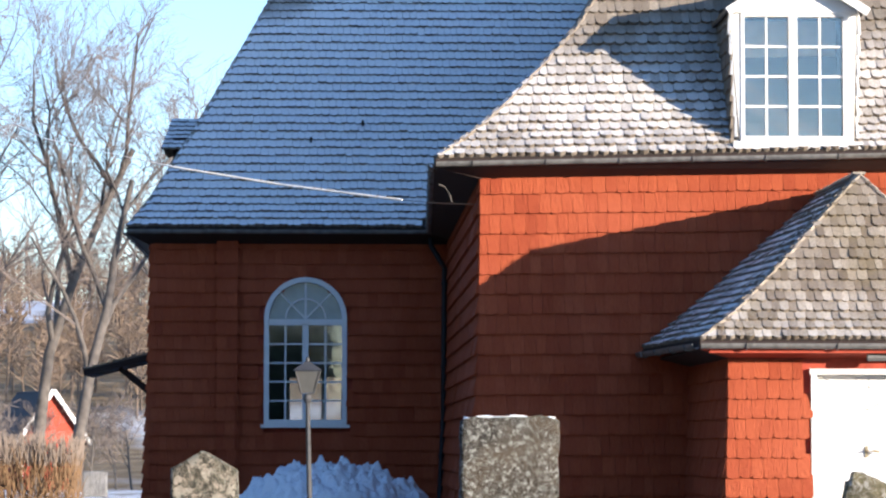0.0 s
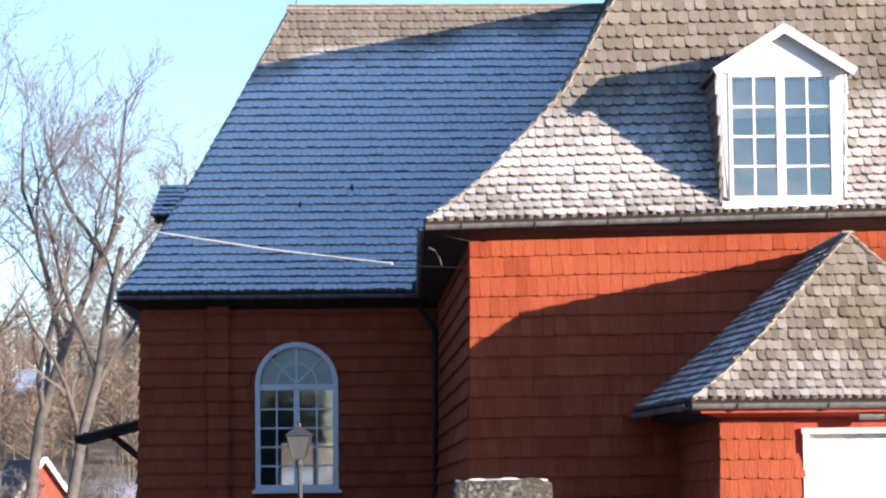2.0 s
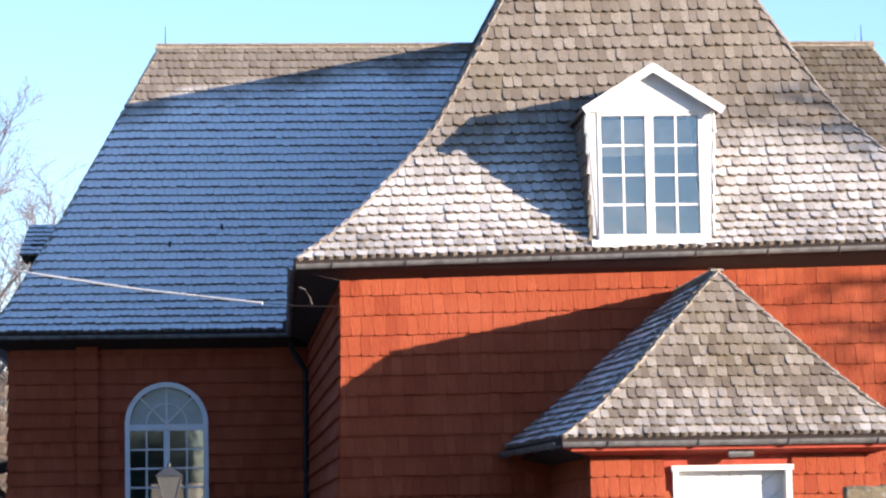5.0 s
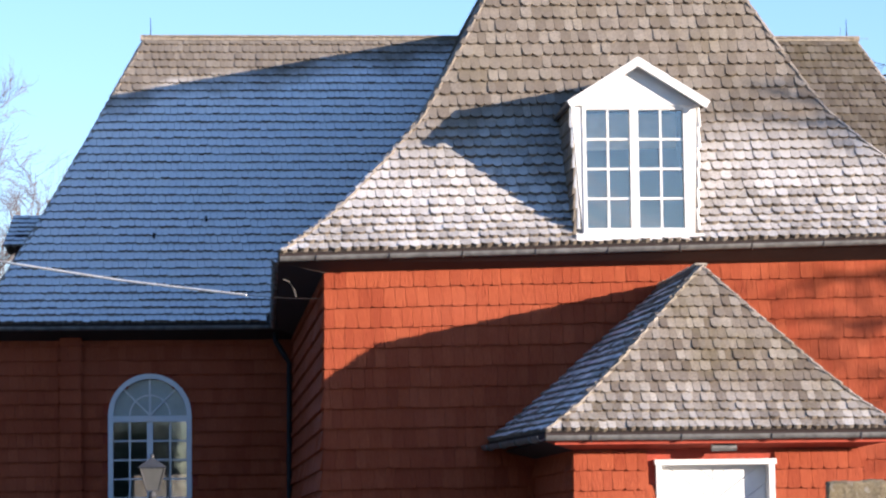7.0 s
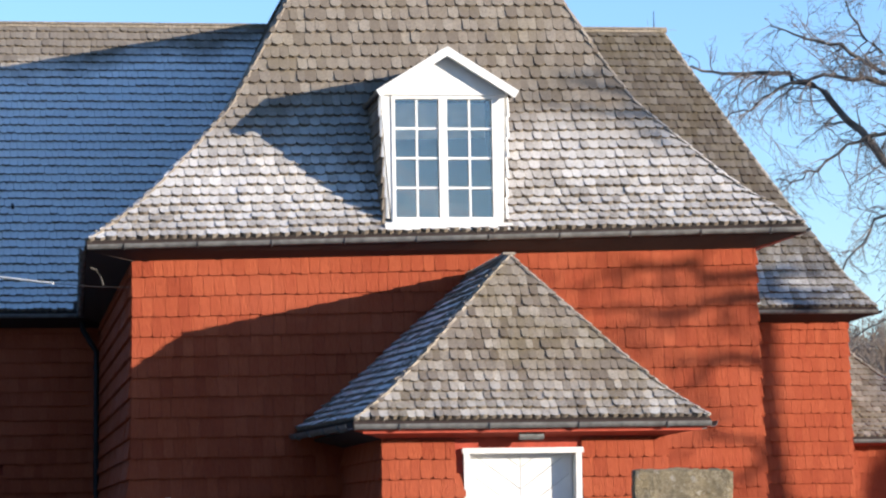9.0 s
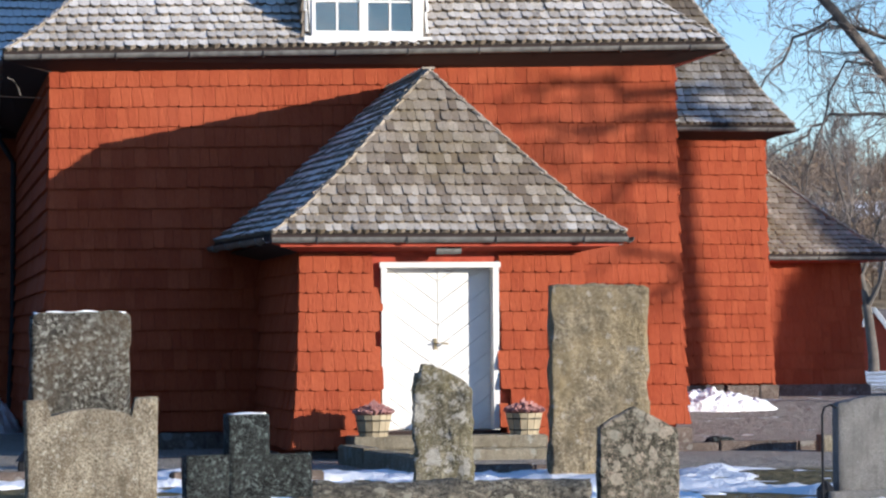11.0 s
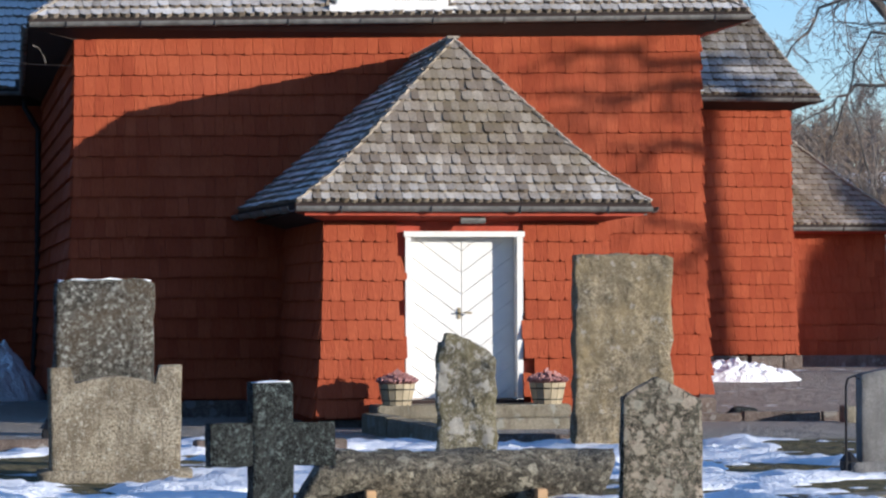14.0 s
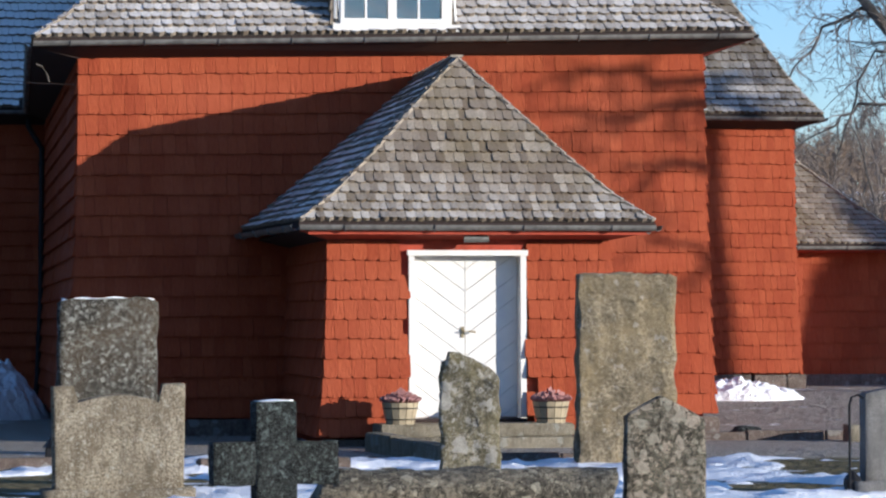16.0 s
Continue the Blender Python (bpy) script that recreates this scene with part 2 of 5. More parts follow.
HEDGE = plain("brown_beech_hedge", (0.19, 0.115, 0.055), 0.9, vary=0.4, scale=6)
HEDGE_RIME = plain("frosted_hedge_tip", (0.21, 0.165, 0.125), 0.9, vary=0.2)
PEG = plain("new_pine", (0.55, 0.36, 0.18), 0.7)
BRASS = plain("worn_brass", (0.45, 0.36, 0.20), 0.4, 0.8)
SPRUCE = plain("spruce_green", (0.035, 0.05, 0.025), 0.9, vary=0.4, scale=1.0)
FANGLASS = plain("sky_reflection_glass", (0.30, 0.34, 0.32), 0.15, vary=0.25, scale=4.0, spec=0.5)
TILE = plain("dark_tile_roof", (0.06, 0.055, 0.055), 0.8)


# ---------------------------------------------------------------- mesh helpers
SITED = set()


def attach(ob, parent):
    """Parent ob; under a sited thing its coordinates stay those of the place."""
    ob.parent = parent
    if parent is not None and parent.name in SITED:
        ob.matrix_parent_inverse = parent.matrix_basis.inverted()


def mesh_part(name, verts, faces, mat, parent=None, label=""):
    me = bpy.data.meshes.new(name)
    me.from_pydata([tuple(p) for p in verts], [], faces)
    me.materials.append(mat)
    ob = new(name, me)
    attach(ob, parent)
    return tagged(ob, label)


def part(name, bm, mat, parent=None, label=""):
    bmesh.ops.recalc_face_normals(bm, faces=bm.faces[:])
    me = bpy.data.meshes.new(name)
    bm.to_mesh(me)
    bm.free()
    me.materials.append(mat)
    ob = new(name, me)
    attach(ob, parent)
    return tagged(ob, label)


def thing(name, at, label, category, group="", kind=""):
    e = new(name)
    e.matrix_basis = at if isinstance(at, Matrix) else Matrix.Translation(at)
    return tagged(e, label, category, group, kind)


def sited(name, at, label, category, group="", kind=""):
    e = thing(name, at, label, category, group, kind)
    SITED.add(e.name)
    return e


def box(bm, x0, x1, y0, y1, z0, z1, bevel=0.0):
    g = bmesh.ops.create_cube(bm, size=1, matrix=Matrix.LocRotScale(((x0 + x1) / 2, (y0 + y1) / 2, (z0 + z1) / 2), None, (x1 - x0, y1 - y0, z1 - z0)))
    if bevel:
        bmesh.ops.bevel(bm, geom=list({e for v in g["verts"] for e in v.link_edges}), offset=bevel, segments=2, affect="EDGES")
    return bm


def boxed(name, dims, mat, parent, label="", bevel=0.0):
    return part(name, box(bmesh.new(), *dims, bevel), mat, parent, label)


def beam(bm, a, b, w, h):
    """A bar of section w x h from a to b."""
    a, b = Vector(a), Vector(b)
    m = Matrix.Translation((a + b) / 2) @ (b - a).to_track_quat("Y", "Z").to_matrix().to_4x4() @ Matrix.Diagonal((w, (b - a).length, h, 1))
    bmesh.ops.create_cube(bm, size=1, matrix=m)
    return bm


def tube(bm, pts, r, seg=8):
    """A tube along pts; r one radius or one for each point."""
    rs = r if isinstance(r, (list, tuple)) else [r] * len(pts)
    pts = [Vector(p) for p in pts]
    rings = []
    for i, p in enumerate(pts):
        d = (pts[min(i + 1, len(pts) - 1)] - pts[max(i - 1, 0)]).normalized()
        s = d.orthogonal().normalized()
        c = d.cross(s)
        rings.append([bm.verts.new(p + (s * math.cos(k * math.tau / seg) + c * math.sin(k * math.tau / seg)) * rs[i]) for k in range(seg)])
    for a, b in zip(rings, rings[1:]):
        for k in range(seg):
            bm.faces.new((a[k], a[(k + 1) % seg], b[(k + 1) % seg], b[k]))
    bm.faces.new(rings[0][::-1])
    bm.faces.new(rings[-1])
    return bm


def prism(bm, outline, y0, y1, holes=()):
    """A plate in the xz plane from y0 to y1, with holes through it."""
    edges = []
    for ring in (outline, *holes):
        vs = [bm.verts.new((x, y0, z)) for x, z in ring]
        edges += [bm.edges.new((a, b)) for a, b in zip(vs, vs[1:] + vs[:1])]
    g = bmesh.ops.triangle_fill(bm, use_beauty=True, edges=edges)
    fs = [f for f in g["geom"] if isinstance(f, bmesh.types.BMFace)]
    e = bmesh.ops.extrude_face_region(bm, geom=fs)
    bmesh.ops.translate(bm, vec=(0, y1 - y0, 0), verts=[v for v in e["geom"] if isinstance(v, bmesh.types.BMVert)])
    return bm


# ---------------------------------------------------------------- shingles
SH_FACES = [(0, 1, 2, 3, 4, 5, 6), (7, 8, 1, 0), (8, 9, 2, 1), (9, 10, 3, 2), (10, 11, 4, 3), (11, 12, 5, 4), (13, 7, 0, 6)]


def shingle_verts(o, u, v, n, x0, w, j, l, th, nick, rng, lim, toe):
    """One split shingle. o: the course's start, u along it, v up the slope, n outward, x0 its place, lim: the hips' slant, toe: rounded, or square with nicked corners."""
    c = nick * w
    tw, sk = rng.uniform(-0.006, 0.006) * (1 if toe == "round" else 0.5), rng.uniform(-0.25, 0.25) * c
    sl, sr, run = lim
    out = []
    if toe == "round":
        flat = [(0, c), (0.17 * w, 0.36 * c), (0.5 * w, sk * 0.5), (0.83 * w, 0.30 * c), (w, 0.95 * c + sk), (w, l), (0, l)]
    else:
        flat = [(0, c), (0.55 * c, 0.12 * c), (0.5 * w, sk * 0.4), (w - 0.55 * c, 0.12 * c), (w, c), (w, l), (0, l)]
    for back in (False, True):
        for a, b in flat:
            x = min(max(x0 + a, sl * max(b + j, 0) - 0.012), run - sr * max(b + j, 0) + 0.012)
            lift = -0.012 if back else th * (1 - b / l) + 0.006 + tw * (a / w)
            out.append(o + u * x + v * (b + j) + n * lift)
    return out


def clad(left, right, course, width, th, rng, skip=None, nick=0.22, cover=1.25, jag=0.007):
    """Courses of shingles between two rails, each a list of points from foot to top. Gives a list of shingles, each 14 points."""
    def at(rail, s):
        cum = [0.0]
        for a, b in zip(rail, rail[1:]):
            cum.append(cum[-1] + (b - a).length)
        d = s * cum[-1]
        for i in range(len(rail) - 1):
            if d <= cum[i + 1] or i == len(rail) - 2:
                return rail[i].lerp(rail[i + 1], (d - cum[i]) / (cum[i + 1] - cum[i]))
    left, right = [Vector(p) for p in left], [Vector(p) for p in right]
    mid = [a.lerp(b, 0.5) for a, b in zip(left, right)]
    length = sum((b - a).length for a, b in zip(mid, mid[1:]))
    rows = max(1, round(length / course))
    got = []
    for i in range(rows):
        s0, s1 = i / rows, (i + 1) / rows
        a, b, a1, b1 = at(left, s0), at(right, s0), at(left, s1), at(right, s1)
        u = (b - a).normalized()
        m0, m1 = a.lerp(b, 0.5), a1.lerp(b1, 0.5)
        v = (m1 - m0)
        step = v.length
        v = (v - u * v.dot(u)).normalized()
        n = u.cross(v).normalized()
        run = (b - a).length
        sl, sr = max(0.0, (a1 - a).dot(u)) / step, max(0.0, (b - b1).dot(u)) / step
        if run < 0.05:
            continue
        x = -rng.uniform(0, width * 0.5)
        while x < run - 0.02:
            w = width * rng.uniform(0.78, 1.24)
            x0, x1 = max(x, -0.012), min(x + w, run + 0.012)
            x += w + 0.003
            if x1 - x0 < 0.04:
                continue
            j = rng.uniform(-jag, jag)
            p = a + u * x0 + v * j
            cen = p + u * ((x1 - x0) / 2) + v * (step * 0.5)
            if skip and skip(cen, (x1 - x0) / 2, step * 0.5):
                continue
            got.append(shingle_verts(a, u, v, n, x0, x1 - x0, j, step * (cover if i < rows - 1 else 1.0), th * (rng.uniform(0.75, 1.35) if nick > 0.2 else rng.uniform(0.92, 1.1)), nick, rng, (sl, sr, run), "round" if nick > 0.2 else "nicked"))
    return got


def shingle_skin(name, shingles, mat, parent, label=""):
    """Many shingles as one mesh."""
    verts, faces = [], []
    for s in shingles:
        k = len(verts)
        verts += s
        faces += [tuple(k + i for i in f) for f in SH_FACES]
    if not verts:
        return None
    ob = mesh_part(name, verts, faces, mat, parent, label)
    return tagged(ob, kind="stuff")


def shingle_pieces(shingles, mat, parent):
    """Each shingle an object of its own."""
    for s in shingles:
        o = s[1]
        ob = mesh_part("shingle", [p - o for p in s], SH_FACES, mat, parent)
        ob.location = o


# ---------------------------------------------------------------- ground
def smooth(a, b, x):
    t = min(1.0, max(0.0, (x - a) / (b - a)))
    return t * t * (3 - 2 * t)


def ground_z(x, y):
    z = 0.34 * smooth(43, 54, y) * smooth(4, 12, x) * (1 - smooth(80, 140, y))
    z += 0.025 * noise.noise(Vector((x * 0.35, y * 0.35, 0))) * (1 - smooth(34, 37, y))
    z -= 2.0 * smooth(95, 180, y)
    z += 33.0 * smooth(190, 620, y) + 30.0 * smooth(620, 1500, y)
    z += (3.0 * noise.noise(Vector((x * 0.006, y * 0.006, 3)))) * smooth(150, 400, y)
    return z


def spread(near, step, far):
    out, x, s = [0.0], 0.0, step
    while x < far:
        x += s
        if x > near:
            s *= 1.35
        out.append(x)
    return out


GX = [-x for x in spread(14, 0.6, 2500)[:0:-1]] + spread(22, 0.6, 2500)
GY = [-y for y in spread(8, 2.0, 1500)[:0:-1]] + spread(62, 0.6, 3000)
gv = [(x, y, ground_z(x, y)) for y in GY for x in GX]
nx = len(GX)
gf = [(j * nx + i, j * nx + i + 1, (j + 1) * nx + i + 1, (j + 1) * nx + i) for j in range(len(GY) - 1) for i in range(nx - 1)]
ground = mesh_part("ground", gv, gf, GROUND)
for poly in ground.data.polygons:
    poly.use_smooth = True
tagged(ground, "churchyard ground of gravel, dry grass and thawing snow", "ground", kind="structure")



# thawing snow: a lumpy trodden sheet, broken by bare grass
def snow_depth(x, y):
    n = noise.noise(Vector((x * 0.42, y * 0.30, 1.7))) + 0.55 * noise.noise(Vector((x * 1.1, y * 0.75, 5.1))) + 0.28 * noise.noise(Vector((x * 2.7, y * 2.2, 2.3)))
    n += 0.20 - 0.9 * smooth(32.0, 35.5, y)
    if n < 0.0:
        return -0.06 - 0.1 * min(1.0, -n)
    lump = 0.030 * noise.noise(Vector((x * 3.1, y * 2.6, 8.0))) + 0.026 * noise.noise(Vector((x * 7.0, y * 6.0, 4.0))) + 0.012 * noise.noise(Vector((x * 15.0, y * 13.0, 6.0)))
    return 0.085 * min(1.0, n / 0.30) ** 0.7 - 0.02 + lump * min(1.0, n / 0.2)


SX, SY = np.arange(-3.0, 13.0, 0.065), np.arange(16.0, 35.5, 0.085)
snow_cover = mesh_part("snow_cover", [(x, y, ground_z(x, y) + snow_depth(x, y)) for y in SY for x in SX],
                       [(j * len(SX) + i, j * len(SX) + i + 1, (j + 1) * len(SX) + i + 1, (j + 1) * len(SX) + i) for j in range(len(SY) - 1) for i in range(len(SX) - 1)], SNOW)
for poly in snow_cover.data.polygons:
    poly.use_smooth = True
tagged(snow_cover, "thawing trodden snow lying in patches on dry grass", "snow", kind="stuff")

# ---------------------------------------------------------------- the church
rng = random.Random(7)
church = sited("church", (6.4, 48.0, 0), "red-shingled wooden cross church with steep frosted shingle roofs", "church")

NX0, NX1, NY0, NY1, NEAVE = -3.38, 15.84, 54.0, 62.0, 5.2
TX0, TX1, TY, TTOP0, TTOP1 = 2.0, 10.97, 42.0, 5.34, 5.50
PX0, PX1, PY, PTOP = 4.95, 8.62, 37.8, 2.72
FLARE = 0.14


def flare(z, top):
    return FLARE * (1 - min(1, z / top)) ** 2


def rail(x, y, z0, z1, dx, dy, n=8):
    """An upright corner that spreads towards its foot."""
    return [(x + dx * flare(z0 + (z1 - z0) * i / n, z1), y + dy * flare(z0 + (z1 - z0) * i / n, z1), z0 + (z1 - z0) * i / n) for i in range(n + 1)]


def wall_body(name, outline, y0, y1, holes, label=""):
    return part(name, prism(bmesh.new(), outline, y0, y1, holes), RED_WOOD, church, label)


# nave front wall with the round-arched window
WX0, WX1, WZ0, WSPR, WTOP = -1.32, 0.13, 1.88, 3.80, 4.53
WXC, WR = (WX0 + WX1) / 2, (WX1 - WX0) / 2
arch = [(WX0, WZ0), (WX1, WZ0)] + [(WXC + WR * math.cos(a), WSPR + WR * math.sin(a)) for a in np.linspace(0, math.pi, 17)]
nave_wall = wall_body("nave_wall", [(NX0, 0.0), (NX1, 0.0), (NX1, NEAVE + 0.2), (NX0, NEAVE + 0.2)], NY0 + 0.02, NY0 + 0.32, [arch], "red shingled nave wall")


def in_arch(c, hw, hh):
    x, z = c.x, c.z
    if WX0 - hw * 0.4 < x < WX1 + hw * 0.4 and WZ0 - hh * 0.6 < z < WSPR:
        return True
    return math.hypot(x - WXC, z - WSPR) < WR + 0.35 * hw and z >= WSPR


for x0, x1 in ((NX0, TX0 + 0.6), (TX1 - 0.6, NX1)):
    z0 = 0.4 if x0 < 0 else 0.62
    shingle_skin("wall_shingles", clad(rail(x0, NY0, z0, NEAVE + 0.1, -1 if x0 < 0 else 0, -1), rail(x1, NY0, z0, NEAVE + 0.1, 0 if x0 < 0 else 1, -1),
                 0.255, 0.15, 0.055, rng, in_arch, 0.16), RED, nave_wall)
for x in (NX0, NX1):
    side = boxed("nave_end_wall", (min(x, x + (0.3 if x < 0 else -0.3)), max(x, x + (0.3 if x < 0 else -0.3)), NY0 + 0.32, NY1, 0, NEAVE + 0.2), RED_WOOD, church)
    a, b = rail(x, NY1, 0.5, NEAVE + 0.1, -1 if x < 0 else 1, 1), rail(x, NY0, 0.5, NEAVE + 0.1, -1 if x < 0 else 1, -1)
    shingle_skin("wall_shingles", clad(a, b, 0.255, 0.15, 0.05, rng, None, 0.16) if x < 0 else clad(b, a, 0.255, 0.15, 0.05, rng, None, 0.16), RED, side)
# back opening added so pale daylight shows through the arched window's lower panes
nave_back = part("nave_back_wall", prism(bmesh.new(), [(NX0, 0.0), (NX1, 0.0), (NX1, NEAVE + 0.2), (NX0, NEAVE + 0.2)], NY1 - 0.3, NY1,
                 [[(-1.0, 1.9), (0.05, 1.9), (0.05, 2.9), (-1.0, 2.9)]]), PLASTER, church)
for x in (-0.68, -0.30):
    boxed("window_bar", (x - 0.05, x + 0.05, NY1 - 0.2, NY1 - 0.1, 1.9, 2.9), WHITE, nave_back)
# a shingled pilaster on the nave wall
for px, pz in ((-2.0, 0.4),):
    pil = boxed("pilaster", (px - 0.16, px + 0.16, NY0 - 0.14, NY0 + 0.03, pz, NEAVE + 0.1), RED_WOOD, church)
    got = []
    L, R = rail(px - 0.17, NY0 - 0.15, pz, NEAVE + 0.1, 0, -1), rail(px + 0.17, NY0 - 0.15, pz, NEAVE + 0.1, 0, -1)
    got += clad(L, R, 0.255, 0.17, 0.05, rng, None, 0.15)
    got += clad([(p[0], p[1] + 0.16, p[2]) for p in L], L, 0.255, 0.2, 0.045, rng, None, 0.15)
    got += clad(R, [(p[0], p[1] + 0.16, p[2]) for p in R], 0.255, 0.2, 0.045, rng, None, 0.15)
    shingle_skin("wall_shingles", got, RED, pil)

# cross arm
arm_wall = part("arm_wall", prism(bmesh.new(), [(TX0, 0.05), (TX1, 0.05), (TX1, TTOP1), (TX0, TTOP0)], TY + 0.02, TY + 0.32), RED_WOOD, church, "sunlit red shingled gable wall of the cross arm")
arm_front = clad(rail(TX0, TY, 0.25, TTOP0, -1, -1), rail(TX1, TY, 0.25, TTOP1, 1, -1), 0.281, 0.150, 0.052, rng,
                 lambda c, hw, hh: PX0 + 0.1 < c.x < PX1 - 0.1 and c.z < 2.5, 0.17)
near = [s for s in arm_front if s[0].x < TX0 + 3.0]
PIECES = [(near[:300], RED_ONE, arm_wall)]
shingle_skin("wall_shingles", [s for s in arm_front if s[0].x >= TX0 + 3.0] + near[300:], RED, arm_wall)
for x, top, sgn in ((TX0, TTOP0, -1), (TX1, TTOP1, 1)):
    side = boxed("arm_side_wall", (min(x, x - 0.3 * sgn), max(x, x - 0.3 * sgn), TY + 0.32, NY0 + 0.02, 0.05, top), RED_WOOD, church)
    a, b = rail(x, NY0, 0.25, top, sgn, 0), rail(x, TY, 0.25, top, sgn, -1)
    shingle_skin("wall_shingles", clad(a, b, 0.281, 0.16, 0.055, rng, None, 0.17) if sgn < 0 else clad(b, a, 0.281, 0.16, 0.055, rng, None, 0.17), RED, side)

# stone footings
for dims in ((NX0 - 0.2, TX0, NY0 - 0.2, NY0 + 0.02, -0.2, 0.42), (TX1, NX1 + 0.2, NY0 - 0.22, NY0 + 0.02, 0.0, 0.60),
             (TX0 - 0.18, PX0, TY - 0.2, TY + 0.02, -0.2, 0.24), (PX1, TX1 + 0.2, TY - 0.22, TY + 0.02, -0.2, 0.24),
             (PX0 - 0.1, PX1 + 0.1, PY - 0.1, PY + 0.02, -0.2, 0.12)):
    x = dims[0]
    while x < dims[1] - 0.2:
        w = min(rng.uniform(0.5, 1.1), dims[1] - x)
        part("footing_stone", box(bmesh.new(), x, x + w - 0.015, dims[2] + rng.uniform(-0.03, 0.03), dims[3], dims[4], dims[5] - rng.uniform(0, 0.04), 0.025), FOOTING, church)
        x += w


# roofs: concave hipped slopes between eave and ridge
def slope_rail(foot, top, prof, n=14):
    """A hip from foot to top: prof maps the way in to the share of the rise."""
    f, t = Vector(foot), Vector(top)
    out = []
    for i in range(n + 1):
        u = i / n
        s = np.interp(u, [p[0] for p in prof], [p[1] for p in prof])
        out.append((f.x + (t.x - f.x) * u, f.y + (t.y - f.y) * u, f.z + (t.z - f.z) * float(s)))
    return out


def roof_face(name, lf, lt, rf, rt, prof, course, width, mat, parent, th=0.035, nick=0.25, skip=None, keep=None, label="", east_mat=None):
    pl, pr = prof if isinstance(prof, tuple) else (prof, prof)
    L, R = slope_rail(lf, lt, pl), slope_rail(rf, rt, pr)
    verts = [Vector(p) for p in L + R]
    n = len(L)
    faces = [(i, n + i, n + i + 1, i + 1) for i in range(n - 1)]
    body = mesh_part(name, verts, faces, UNDER, parent, label)
    s = body.modifiers.new("thickness", "SOLIDIFY")
    s.thickness, s.offset = 0.08, -1
    got = clad(L, R, course, width, th, rng, skip, nick)
    if keep is not None:
        keep.append((got[:300], ROOF_PORCH_ONE, body))
        got = got[300:]
    if east_mat:
        shingle_skin("roof_shingles", [s for s in got if s[0].x > 9], east_mat, body)
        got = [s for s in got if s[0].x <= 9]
    shingle_skin("roof_shingles", got, mat, body)
    return body


def caps(name, line, w, mat, parent, length=0.34, lift=0.03):
    """Overlapping cap shingles along a hip or ridge, each a piece."""
    line = [Vector(p) for p in line]
    cum = [0.0]
    for a, b in zip(line, line[1:]):
        cum.append(cum[-1] + (b - a).length)

    def at(d):
        d = min(max(d, 0), cum[-1] - 1e-6)
        i = max(k for k in range(len(line) - 1) if cum[k] <= d)
        return line[i].lerp(line[i + 1], (d - cum[i]) / (cum[i + 1] - cum[i]))
    k = max(1, round(cum[-1] / length))
    for i in range(k):
        p, q = at(cum[-1] * i / k), at(cum[-1] * (i + 1.2) / k)
        j = rng.uniform(-0.008, 0.008)
        part(name, beam(bmesh.new(), p + Vector((j, 0, lift + 0.022)), q + Vector((j, 0, lift)), w * rng.uniform(0.9, 1.1), 0.03), mat, parent)


NAVE_PROF = [(0, 0), (0.12, 0.085), (0.25, 0.215), (0.45, 0.41), (1, 1)]
ARM_PROF = [(0, 0), (0.17, 0.092), (0.32, 0.203), (0.516, 0.357), (0.64, 0.517), (0.713, 0.616), (1, 1)]
nfl, nfr = (NX0 - 0.4, NY0 - 0.5, 5.42), (NX1 + 0.45, NY0 - 0.5, 5.42)
nbl, nbr = (NX0 - 0.4, NY1 + 0.5, 5.42), (NX1 + 0.45, NY1 + 0.5, 5.42)
nrl, nrr = (-0.70, 58.0, 11.32), (13.35, 58.0, 11.32)
AXC = 6.45
afl, afr = (TX0 - 0.65, TY - 0.5, 5.52), (TX1 + 0.62, TY - 0.5, 5.76)
apl, apr = (5.5, TY + 2.84, 11.45), (7.45, TY + 2.84, 11.45)
abkl, abkr = (5.5, 58.0, 11.45), (7.45, 58.0, 11.45)


def under_arm(c, hw, hh):
    """Hidden beneath the cross arm's roof."""
    if c.y < NY0 + 4.5 and abs(c.x - AXC) < 5.2:
        u = min(1.0, max(0.0, (5.1 - abs(c.x - AXC)) / 4.15))
        return c.z < 5.6 + 5.9 * float(np.interp(u, [p[0] for p in ARM_PROF], [p[1] for p in ARM_PROF])) - 0.25
    return False


# shingles east of x = 9 take the copy darkened for bough shade
nave_roof = roof_face("nave_roof", nfl, nrl, nfr, nrr, NAVE_PROF, 0.205, 0.128, ROOF_NAVE, church, 0.05, 0.26, under_arm, label="shingle roof slope grey with frost", east_mat=ROOF_CHOIR_SHADE)
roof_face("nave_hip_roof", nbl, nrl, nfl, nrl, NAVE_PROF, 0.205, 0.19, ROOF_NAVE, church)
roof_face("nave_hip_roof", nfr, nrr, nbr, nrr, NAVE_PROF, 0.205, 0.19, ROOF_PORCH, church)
roof_face("nave_back_roof", nbr, nrr, nbl, nrl, NAVE_PROF, 0.5, 0.5, ROOF_NAVE, church)
caps("ridge_cap", [nrl, nrr], 0.2, ROOF_NAVE, church, 0.5, 0.02)
boxed("ridge_board", (nrl[0] - 0.1, nrr[0] + 0.1, 57.93, 58.07, 11.28, 11.38), ROOF_PORCH_ONE, church)
for s in ((nfl, nrl), (nfr, nrr)):
    caps("hip_cap", slope_rail(*s, NAVE_PROF), 0.08, ROOF_PORCH, church, 0.25, 0.0)

